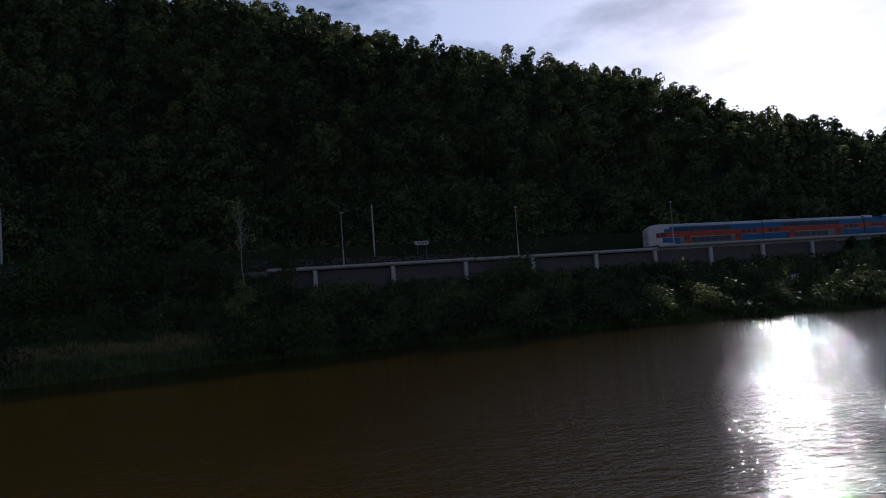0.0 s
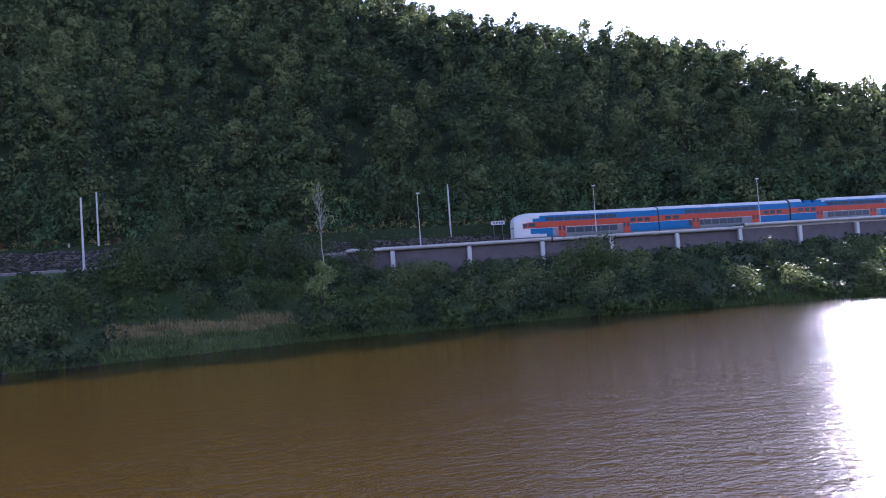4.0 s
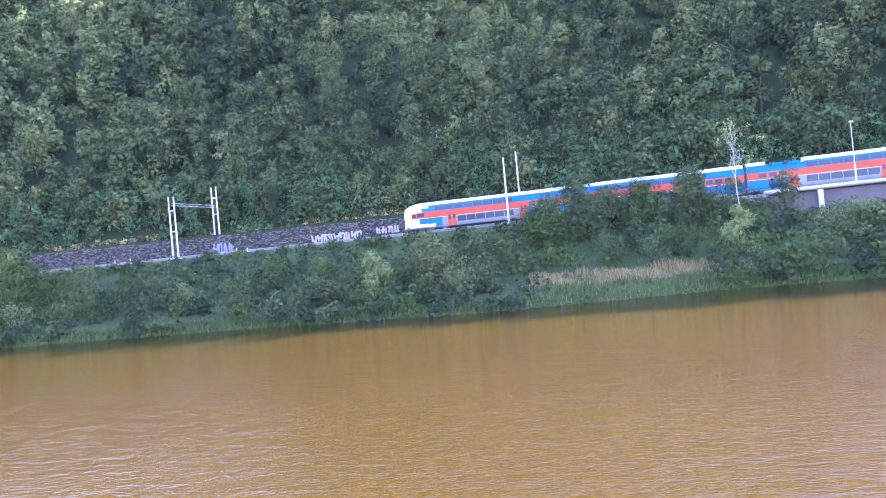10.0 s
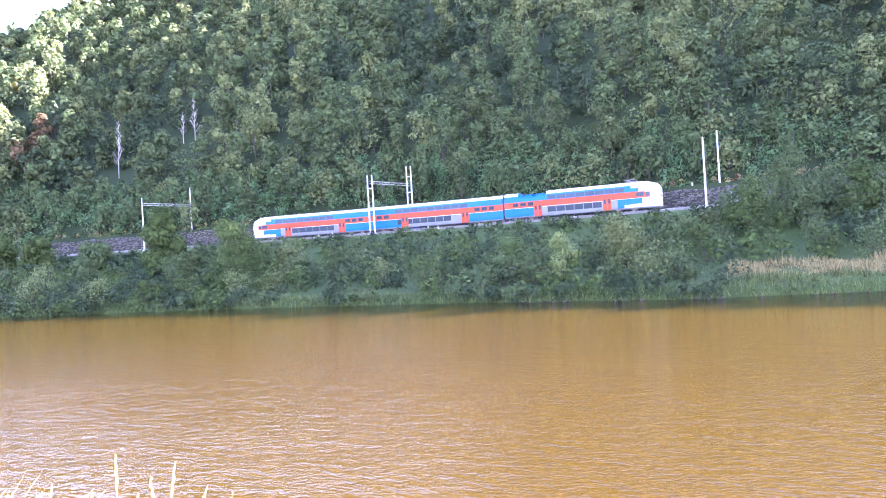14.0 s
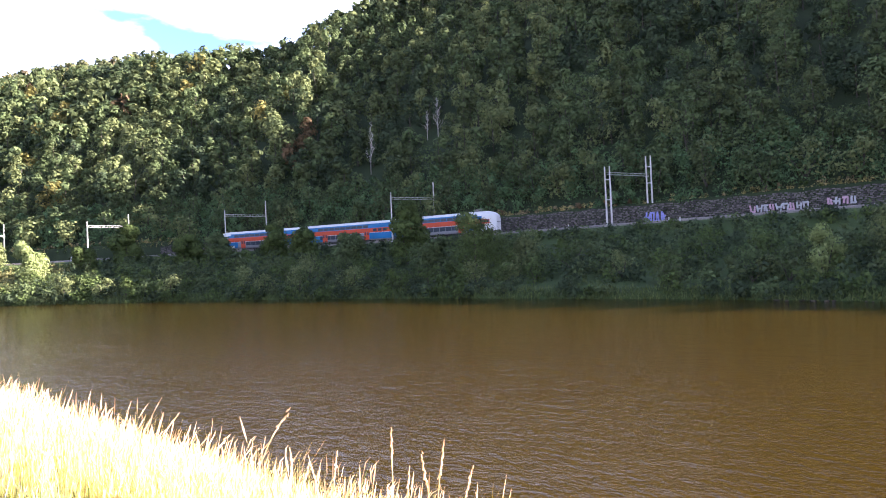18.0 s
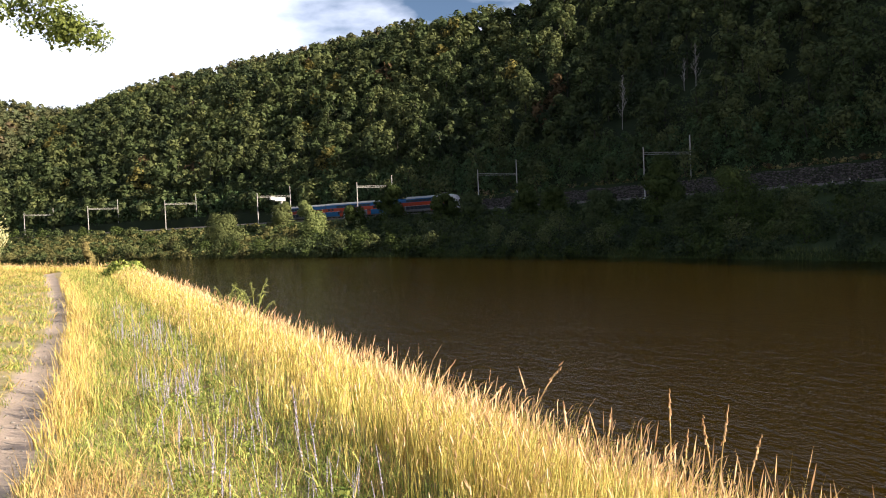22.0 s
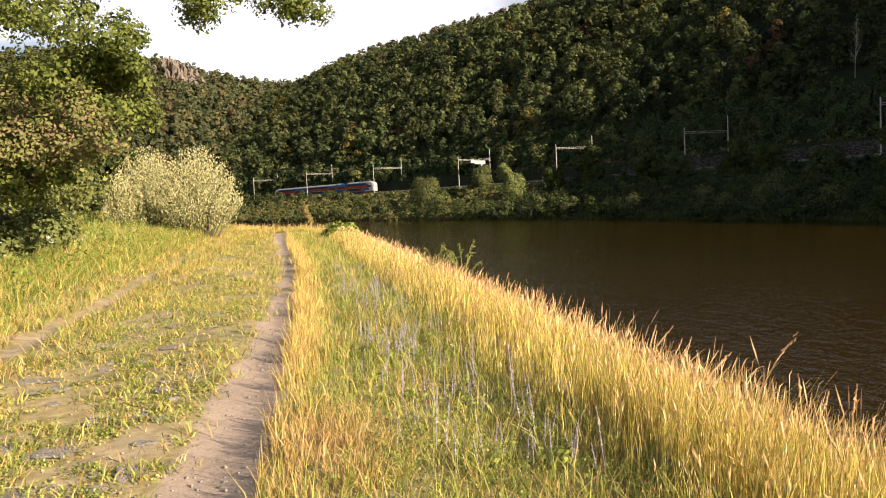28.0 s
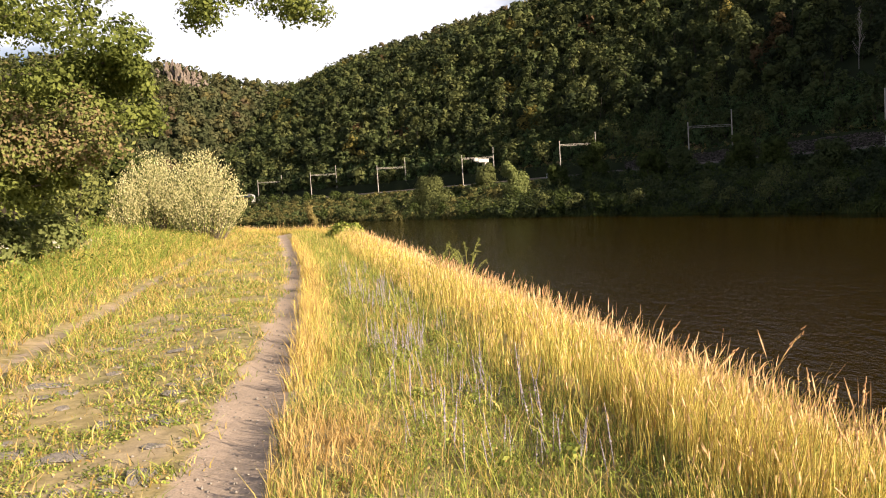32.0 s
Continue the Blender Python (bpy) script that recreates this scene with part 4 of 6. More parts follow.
def cliff():
    """Rock face of jagged upright columns near the top of the far hill, with trees before it."""
    r = np.random.default_rng(29)
    az, d = -18.7, 650.0
    x, y = polar(az, d)
    z = float(distant_height(np.array(az), np.array(d)))
    top = empty("rock_cliff", pose(x, y, z, 0, 0, 18.7), "bare brownish rock cliff above the distant woods", "cliff")
    for i in range(78):
        px = -19 + 38 * ((i * 0.618) % 1.0)
        row = i % 3
        base = -16 + 8 * row
        hgt = (9 + 13 * r.random()) * (1.0 - 0.35 * abs(px / 19)) + (4 if px < 0 else 0)
        wd = 0.8 + 1.5 * r.random()
        bm = bmesh.new()
        rings = []
        k = 5
        for lv in range(7):
            f = lv / 6
            shrink = (1.05 - 0.22 * f) * (0.6 if lv == 6 else 1.0)
            cx, cy = r.normal() * 0.8, r.normal() * 0.9 + f * 2.0
            rings.append([bm.verts.new((cx + math.cos(6.283 * j / k + i) * wd * shrink * (0.75 + 0.5 * r.random()), cy + math.sin(6.283 * j / k + i) * 2.6 * shrink * (0.75 + 0.5 * r.random()), hgt * f + r.normal() * 0.5)) for j in range(k)])
        for a, b in zip(rings, rings[1:]):
            for j in range(k):
                bm.faces.new((a[j], a[(j + 1) % k], b[(j + 1) % k], b[j]))
        bm.faces.new(rings[-1])
        ob = part("rock_column", bm, CLIFF, top)
        ob.location = (px, -14 + 6 * row + r.normal(), base + r.normal() * 1.5 - 0.12 * abs(px))
    for i in range(24):
        a, dd = az - 2.2 + 4.4 * r.random(), 624 + 18 * r.random()
        px, py = polar(a, dd)
        shrub("hill_tree", px, py, float(distant_height(np.array(a), np.array(dd))) - 1, 7 + 4 * r.random(), 6 + 5 * r.random(), LEAF[int(r.integers(0, 3))], 150, 0.8, "small green tree growing before the rock cliff", "tree", r, nl=6, group="trees below the cliff")


cliff()


# ---- railway ----
def strip(name, s0, s1, prof, mats, step=4.0, parent=None, index=None, smooth=False):
    """A closed profile (off, height over rail) swept along the track."""
    ss = np.linspace(s0, s1, max(2, int((s1 - s0) / step) + 1))
    k = len(prof)
    v = []
    for s in ss:
        for o, h in prof:
            x, y = along(s, o)
            v.append((x, y, rail_z(s) + h))
    faces = []
    for i in range(len(ss) - 1):
        for j in range(k):
            a, b = i * k + j, i * k + (j + 1) % k
            faces.append((a, b, b + k, a + k))
    return sheet(name, v, faces, mats, parent, index, smooth)


def railway():
    for tname, c in (("railway_track", 0.0), ("railway_track", 4.2)):
        top = empty(tname, pose(0, 0, 0), "railway track with rusty rails on sleepers and ballast", "track")
        for o in (c - 0.75, c + 0.75):
            strip("rail", -300, 600, [(o - 0.035, 0), (o + 0.035, 0), (o + 0.07, -0.17), (o - 0.07, -0.17)], STEEL, 6, top)
        v, f, n = [], [], 0
        for s in np.arange(-150, 470, 0.62):
            p = [along(s + a, c + b) for a, b in ((-0.12, -1.25), (0.12, -1.25), (0.12, 1.25), (-0.12, 1.25))]
            z = float(rail_z(s))
            v += [(x, y, z - 0.17) for x, y in p] + [(x, y, z - 0.4) for x, y in p]
            f += [(n, n + 3, n + 2, n + 1), (n, n + 1, n + 5, n + 4), (n + 1, n + 2, n + 6, n + 5), (n + 2, n + 3, n + 7, n + 6), (n + 3, n, n + 4, n + 7)]
            n += 8
        ob = sheet("sleeper_row", v, f, SLEEPER, top)
        ob["kind"] = "stuff"
    strip("ballast_bed", -300, 600, [(-2.9, -0.62), (-1.9, -0.24), (6.1, -0.24), (6.9, -0.62)], BALLAST, 4)


railway()
tagged(bpy.data.objects["ballast_bed"], "grey crushed stone ballast bed", "ballast", kind="structure")


def retaining_wall():
    r = np.random.default_rng(3)
    top = empty("wall_retaining", pose(0, 0, 0), "dark rough stone retaining wall behind the railway", "wall", kind="structure")
    hs = lambda s: float(np.interp(s, [-40, 8, 20, 60, 110, 160, 230, 300], [1.6, 2.2, 3.0, 3.3, 3.5, 3.2, 2.6, 1.8])) + 0.12 * math.sin(s * 0.9)
    ss = np.arange(-40, 300, 1.6)
    v, f = [], []
    for s in ss:
        for o, h in ((7.2, -0.7), (7.5, hs(s)), (8.3, hs(s)), (8.6, -0.7)):
            x, y = along(s, o)
            v.append((x, y, rail_z(s) + h))
    for i in range(len(ss) - 1):
        for j in range(3):
            a = i * 4 + j
            f.append((a, a + 4, a + 5, a + 1))
    sheet("wall_core", v, f, STONE, top)
    # rough face stones, proud of the core; those of the nearest stretch are pieces of their own
    cv, cf, n = [], [], 0
    kinds = []
    for i in range(8):
        a, b = 0.2 + 0.08 * r.random(), 0.115 + 0.04 * r.random()
        me = bpy.data.meshes.new("stone")
        q = [(0.12, -a, -b), (0.12, a, -b), (0.12, a, b), (0.12, -a, b)] + [(r.random() * 0.05, da * a * 0.8 + r.normal() * 0.04, db * b * 0.75 + r.normal() * 0.03) for da, db in ((-1, -1), (1, -1), (1, 1), (-1, 1))]
        me.from_pydata(q, [], [(4, 7, 6, 5), (0, 4, 5, 1), (1, 5, 6, 2), (2, 6, 7, 3), (3, 7, 4, 0)])
        me.materials.append(STONE)
        kinds.append(me)
    count = 0
    for s in np.arange(-38, 230, 0.5):
        h0, h1 = -0.4, hs(s)
        k = int((h1 - h0) / 0.29)
        for j in range(k):
            sc = s + 0.25 * (j % 2) + r.normal() * 0.07
            hc = h0 + (j + 0.5) * (h1 - h0) / k + r.normal() * 0.035
            o = 7.17 + (hc + 0.7) * 0.075 - 0.06 - 0.1 * r.random()
            a, b = 0.18 + 0.1 * r.random(), 0.105 + 0.05 * r.random()
            if 24 < s and count < 300:
                x, y = along(sc, o)
                ahead = along(sc + 1.0, o)
                ob = new("stone", kinds[int(r.integers(0, 8))])
                ob.matrix_world = pose(float(x), float(y), float(rail_z(sc)) + hc, 0, 0, math.degrees(math.atan2(float(ahead[1] - y), float(ahead[0] - x))) - 90)
                ob.parent = top
                count += 1
                continue
            q = []
            for da, db, do in ((-a, -b, .12), (a, -b, .12), (a, b, .12), (-a, b, .12), (-a * .8, -b * .75, 0), (a * .8, -b * .75, 0), (a * .8, b * .75, 0), (-a * .8, b * .75, 0)):
                x, y = along(sc + da, o + do)
                q.append((x, y, rail_z(sc) + hc + db))
            cv += q
            cf += [(n + 4, n + 7, n + 6, n + 5), (n, n + 4, n + 5, n + 1), (n + 1, n + 5, n + 6, n + 2), (n + 2, n + 6, n + 7, n + 3), (n + 3, n + 7, n + 4, n)]
            n += 8
    ob = sheet("face_stones", cv, cf, STONE, top)
    ob["kind"] = "stuff"
    return hs


wall_top = retaining_wall()


def graffiti(s, length, h0, h1, mats, label, n, seed):
    """Spray lettering that cannot be read: rows of plain slanted bars and loops on the wall face."""
    r = np.random.default_rng(seed)
    top = empty("graffiti", pose(0, 0, 0), label, "graffiti")
    for i in range(n):
        c = s + length * ((i + 0.5) / n - 0.5)
        w = length / n * 0.42
        bm = bmesh.new()
        for k in range(3):           # a plain stroke each: upright, slanted, cross
            y0, y1 = ((-w, -w * 0.4), (w * 0.1, w * 0.8), (-w, w))[k]
            bar = (h0 + 0.02, (h0 + h1) / 2 - 0.15, h1 - 0.32)[(i * 2 + seed) % 3]
            z0, z1 = ((h0, h1 - 0.3 * r.random()), (h0 + 0.3 * r.random(), h1), (bar, bar + 0.3))[k]
            sl = r.normal() * w * 0.35
            q = []
            for yy, zz, sh in ((y0, z0, 0), (y1, z0, 0), (y1, z1, sl), (y0, z1, sl)):
                for do in (0.0, 0.03):
                    x, y = along(c + yy + sh, 7.0 + zz * 0.075 - 0.03 + do)
                    q.append(bm.verts.new((x, y, rail_z(c) + zz)))
            for ids in ((0, 2, 4, 6), (1, 7, 5, 3), (0, 1, 3, 2), (2, 3, 5, 4), (4, 5, 7, 6), (6, 7, 1, 0)):
                bm.faces.new([q[i] for i in ids])
        part("sprayed_letter", bm, mats[i % len(mats)], top)
    return top


graffiti(35.5, 2.4, 0.5, 2.2, [TAG_WHITE], "white sprayed lettering on the stone wall", 3, 1)
graffiti(71.5, 9.5, 0.35, 1.65, [TAG_WHITE, TAG_WHITE, TAG_PINK], "white and pink sprayed lettering on the stone wall", 9, 2)
graffiti(62.0, 4.5, 0.6, 1.85, [TAG_WHITE, TAG_PINK], "white sprayed lettering on the stone wall", 4, 3)
graffiti(93.5, 4.2, 0.1, 2.0, [TAG_BLUE], "violet blue sprayed lettering on the stone wall", 4, 4)


def mast(s, off, z0, z1, twin, parent_label, group="overhead line masts"):
    """Concrete overhead-line mast, single or two posts braced together."""
    x, y = along(s, off)
    top = empty("catenary_mast", pose(x, y, rail_z(s) + z0, 0, 0, heading(s)), parent_label, "mast", group)
    h = z1 - z0
    for d in ((-0.48, 0.48) if twin else (0,)):
        bm = bmesh.new()
        rod(bm, (0, d, -0.6), (0, d, h), 0.18, 0.12, 10)
        part("post", bm, MAST, top, smooth=False)
    bm = bmesh.new()
    box(bm, -0.45, 0.45, -0.9, 0.9, -0.5, 0.18, 0.04)
    part("footing", bm, CONCRETE, top)
    if twin:
        for z in (h * 0.45, h * 0.78):
            bm = bmesh.new()
            box(bm, -0.06, 0.06, -0.48, 0.48, z - 0.09, z + 0.09)
            part("brace", bm, MAST, top)
    return top, h


def portal(s, near_h, far_z, far_h, off2=8.0, twin=False, beam=True, back=4.0):
    mast(s, -3.2, -0.6, near_h, twin, "white concrete overhead-line mast beside the track")
    f, h = mast(s - back, off2, far_z, far_h, twin, "white concrete overhead-line mast on the stone wall")
    if beam:
        a, b = along(s, -3.2), along(s - back, off2)
        za, zb = rail_z(s) + near_h - 1.5, rail_z(s) + far_h - 3.6
        top = empty("portal_beam", pose(0, 0, 0), "steel lattice beam across the railway between two masts", "beam", "overhead line beams")
        A, B = Vector((a[0], a[1], za)), Vector((b[0], b[1], za))
        for dz in (0, 0.42):
            bm = bmesh.new()
            rod(bm, A + Vector((0, 0, dz)), B + Vector((0, 0, dz)), 0.05, 0.05, 6)
            part("chord", bm, STEEL_PALE, top)
        n = 14
        for i in range(n):
            bm = bmesh.new()
            p, q = A.lerp(B, i / n), A.lerp(B, (i + 1) / n)
            up = Vector((0, 0, 0.42))
            rod(bm, p + (up if i % 2 else Vector()), q + (Vector() if i % 2 else up), 0.025, 0.025, 5)
            part("lacing", bm, STEEL_PALE, top)
        for t in (0.3, 0.68):
            bm = bmesh.new()
            p = A.lerp(B, t)
            rod(bm, p, p + Vector((0, 0, -0.9)), 0.05, 0.03, 6)
            rod(bm, p + Vector((0, 0, -0.75)), p + Vector((0.2, 0.3, -1.15)), 0.03, 0.03, 6)
            part("insulator", bm, DARK, top)


portal(38.3, 9.95, 2.9, 12.2, twin=False, beam=False, back=0.0)
portal(97.3, 10.35, 3.4, 12.7, twin=True, back=2.6)
portal(149.0, 10.4, 3.1, 13.0)
portal(198.7, 10.1, 2.8, 12.7)
portal(245.4, 10.2, 2.2, 12.4)
portal(292.3, 10.1, 1.4, 12.5)
portal(344.2, 10.6, 0.5, 13.1)
portal(394.0, 11.3, 0.0, 14.0)
portal(444.0, 11.0, 0.0, 13.0)
mast(-18.2, 7.5, 0.0, 11.0, False, "grey steel mast beside the railway")


def bridge():
    top = empty("railway_bridge", pose(0, 0, 0), "concrete viaduct that carries the railway along the bank", "bridge")
    for s0, s1, up in ((-31, 1.5, 0.12), (-66, -31.3, 0.08), (-170, -66.4, 0.5)):
        strip("deck_edge", s0, s1, [(-6.3, up), (-5.3, up), (-5.3, up - 0.55), (-6.0, up - 0.55), (-6.3, up - 0.3)], MAST, 3, top)
        strip("deck_slab", s0, s1, [(-5.3, up - 0.1), (-2.6, up - 0.1), (-2.6, -0.7), (-5.3, -0.7)], CONCRETE, 3, top)
    strip("abutment_wall", -108, 1.0, [(-5.45, -0.4), (-5.12, -0.4), (-5.05, -6.5), (-5.6, -6.5)], STONE, 3, top)
    for s in (-5.4, -17.4, -29.5, -41.5, -53.5, -65.5, -77.5, -89.5, -101.5):
        x, y = along(s, -5.95)
        bm = bmesh.new()
        box(bm, -0.3, 0.3, -0.32, 0.32, -6.2, -0.45, 0.05)
        p = part("pier", bm, MAST, top)
        p.matrix_local = pose(x, y, rail_z(s), 0, 0, heading(s))


bridge()


def lamp_post(s, h, off=-5.6):
    x, y = along(s, off)
    top = empty("street_lamp", pose(x, y, rail_z(s), 0, 0, heading(s)), "slim pale lamp post with a small head on the viaduct", "lamp", "lamps along the viaduct")
    bm = bmesh.new()
    rod(bm, (0, 0, -0.2), (0, 0, 2.4), 0.13, 0.11, 8)
    part("base_sleeve", bm, MAST, top, "thicker white lower sleeve")
    bm = bmesh.new()
    rod(bm, (0, 0, 2.4), (0, 0, h), 0.07, 0.045, 8)
    part("pole", bm, STEEL_PALE, top)
    bm = bmesh.new()
    box(bm, -0.14, 0.14, -0.35, 0.22, h - 0.05, h + 0.12, 0.04)
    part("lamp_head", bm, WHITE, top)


lamp_post(-9.9, 8.1)
lamp_post(-39.2, 8.1)
lamp_post(-70.0, 8.1)


def station_sign(s):
    x, y = along(s, 6.4)
    top = empty("railway_sign", pose(x, y, rail_z(s), 0, 0, heading(s)), "small white sign board on two posts with dark lettering", "sign")
    bm = bmesh.new()
    box(bm, -0.05, 0.05, -1.25, 1.25, 3.45, 4.1, 0.02)
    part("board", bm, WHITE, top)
    for y0 in (-0.8, 0.8):
        bm = bmesh.new()
        rod(bm, (0.09, y0, -0.6), (0.09, y0, 4.05), 0.04, 0.04, 6)
        part("post", bm, STEEL, top)
    for i in range(4):
        bm = bmesh.new()
        box(bm, -0.062, -0.05, -0.9 + i * 0.48, -0.9 + i * 0.48 + 0.3, 3.62, 3.92)
        part("lettering_bar", bm, DARK, top)


station_sign(-26.5)


def signal_gantry(s):
    """White signal cabin arm by the mast, hung over the near track."""
    x, y = along(s - 4, -0.6)
    top = empty("signal_gantry", pose(x, y, rail_z(s), 0, 0, heading(s)), "weathered white signal gantry box on a post by the track", "signal")
    bm = bmesh.new()
    box(bm, -2.0, 2.6, 0.0, 1.1, 6.9, 8.1, 0.06)
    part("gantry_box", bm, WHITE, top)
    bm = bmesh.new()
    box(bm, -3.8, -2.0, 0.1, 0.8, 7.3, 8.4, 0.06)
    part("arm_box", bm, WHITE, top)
    bm = bmesh.new()
    box(bm, 0.9, 1.9, 0.2, 0.9, 0.0, 6.9, 0.06)
    part("post", bm, MAST, top)


signal_gantry(288.0)


def marker_post(s, off, h, label):
    """Short white post with a tinted cap on top of the stone wall."""
    x, y = along(s, off)
    top = empty("marker_post", pose(x, y, rail_z(s) + wall_top(s), 0, 0, heading(s)), label, "post")
    bm = bmesh.new()
    box(bm, -0.1, 0.1, -0.12, 0.12, -0.2, h, 0.02)
    part("shaft", bm, MAST, top)
    bm = bmesh.new()
    box(bm, -0.13, 0.13, -0.15, 0.15, h, h + 0.16, 0.03)
    part("cap", bm, LEAF_TAN, top, "yellowed cap")


marker_post(42.5, 7.9, 1.0, "short weathered white marker post on the stone wall")


def cable_post(s, h):
    """Low pale post beside the track, with a sloped cap."""
    x, y = along(s, -3.0)
    top = empty("cable_post", pose(x, y, rail_z(s) - 0.5, 0, 0, heading(s)), "low pale concrete post beside the track", "post", "low posts beside the track")
    bm = bmesh.new()
    box(bm, -0.09, 0.09, -0.1, 0.1, -0.15, h, 0.02)
    part("shaft", bm, MAST, top)
    bm = bmesh.new()
    rod(bm, (0, 0, h), (0, 0, h + 0.14), 0.14, 0.04, 6)
    part("cap", bm, STRAW, top, "yellowed cap")


for s_, h_ in ((109.0, 0.7), (106.0, 0.9), (104.5, 0.8), (86.0, 0.8), (84.0, 0.7)):
    cable_post(s_, h_)


def white_cabinet(s, off, label):
    x, y = along(s, off)
    top = empty("trackside_cabinet", pose(x, y, ground_far(x, y), 0, 0, heading(s)), label, "cabinet")
    bm = bmesh.new()
    box(bm, -0.5, 0.5, -0.9, 0.9, 0, 1.5, 0.05)
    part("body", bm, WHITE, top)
    bm = bmesh.new()
    box(bm, -0.6, 0.6, -1.0, 1.0, 1.5, 1.62, 0.03)
    part("lid", bm, GREY, top)


white_cabinet(248, -5.5, "small white equipment cabinet beside the track")
white_cabinet(199, -5.2, "small white equipment cabinet beside the track")
white_cabinet(-72, -30, "white box on the river bank")


# ---- train ----
CAR = 26.4
SIDE = [(1.30, 0.35), (1.40, 0.55), (1.41, 1.0), (1.41, 1.07), (1.41, 1.95), (1.41, 2.0), (1.41, 2.92), (1.40, 3.0), (1.35, 3.6), (1.27, 4.02), (1.05, 4.4), (0.55, 4.57), (0.0, 4.62)]


def car_body(parent, nose, low):
    """Shell of one double-deck car, length along y from 0 back to -CAR; the cab end is rounded. low: sunken roof stretch (y0, y1)."""
    ring = [(-x, z) for x, z in SIDE] + [(x, z) for x, z in SIDE[-2::-1]]
    band = [5, 2, 2, 2, 0, 1, 1, 3, 3, 0, 0, 0]
    cuts = list(np.arange(0, 26.5, 1.1))
    if nose:
        cuts = [0.0, 0.15, 0.4, 0.7, 1.0, 1.4, 1.8, 2.2, 2.7, 3.2, 3.7, 4.2] + [c for c in cuts if c > 4.3]
    for a in low or ():
        cuts += [a - 0.01, a + 0.25]
    cuts = sorted(set(round(c, 2) for c in cuts if c < 26.2)) + [26.2]
    v, f, idx = [], [], []
    k = len(ring)
    for c in cuts:
        t = min(c / 3.2, 1) if nose else 1
        wx = 0.62 + 0.38 * math.sqrt(max(0, 1 - (1 - t) ** 2)) if nose else 1
        for x, z in ring:
            zz = z
            if nose:
                rise = 0.48 + 0.52 * math.sqrt(max(0, 1 - (1 - t) ** 2))
                zz = z if z < 2.2 else 2.2 + (z - 2.2) * rise
            if low and low[0] < c < low[1]:
                zz = min(zz, 3.8)
            v.append((x * wx, -c, zz))
    n = len(cuts)
    for i in range(n - 1):
        for j in range(k - 1):
            a = i * k + j
            f.append((a, a + 1, a + k + 1, a + k))
            b = band[j] if j < 12 else band[23 - j]
            c = cuts[i]
            jj = j if j < 12 else 23 - j
            if nose and b in (1, 2, 3) and c < {1: 4.6, 2: 3.8, 3: 2.4, 5: 1.1, 6: 1.9, 7: 2.9, 8: 4.4}.get(jj, 0):
                b = 0                      # white cab with tapering flashes
            if b == 2 and 6.2 < c < 19.0:
                b = 5
            if low and low[0] <= c < low[1] and jj >= 7:
                b = 3                      # sunken blue roof over the end saloon
            idx.append(b)
    faces = np.array(f)
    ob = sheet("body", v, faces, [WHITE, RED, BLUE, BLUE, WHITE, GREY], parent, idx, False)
    for c, flip in ((0, 1), (n - 1, 0)):
        bm = bmesh.new()
        vs = [bm.verts.new(v[c * k + j]) for j in range(k)]
        bm.faces.new(vs if flip else vs[::-1])
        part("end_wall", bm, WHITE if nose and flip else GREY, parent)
    return ob


def pane(parent, name, y0, y1, z0, z1, mat=GLASS, x=1.425, lean=0.0, depth=0.02):
    for sx in (-1, 1):
        bm = bmesh.new()
        vs = [bm.verts.new((sx * (x - (lean if zz > z0 else 0) + dx), yy, zz)) for dx in (0, -depth * 2) for yy, zz in ((y0, z0), (y1, z0), (y1, z1), (y0, z1))]
        for q in ((0, 1, 2, 3), (4, 7, 6, 5), (0, 4, 5, 1), (1, 5, 6, 2), (2, 6, 7, 3), (3, 7, 4, 0)):
            bm.faces.new([vs[i] for i in q])
        bmesh.ops.recalc_face_normals(bm, faces=bm.faces)
        part(name, bm, mat, parent)


def bogie(parent, y):
    bm = bmesh.new()
    box(bm, -1.15, 1.15, y - 1.7, y + 1.7, 0.5, 0.8, 0.05)
    ob = part("bogie", bm, DARK, parent)
    for dy in (-1.25, 1.25):
        for sx in (-0.75, 0.75):
            bm = bmesh.new()
            rod(bm, (sx - 0.07, y + dy, 0.46), (sx + 0.07, y + dy, 0.46), 0.46, 0.46, 18)
            part("wheel", bm, STEEL, ob)


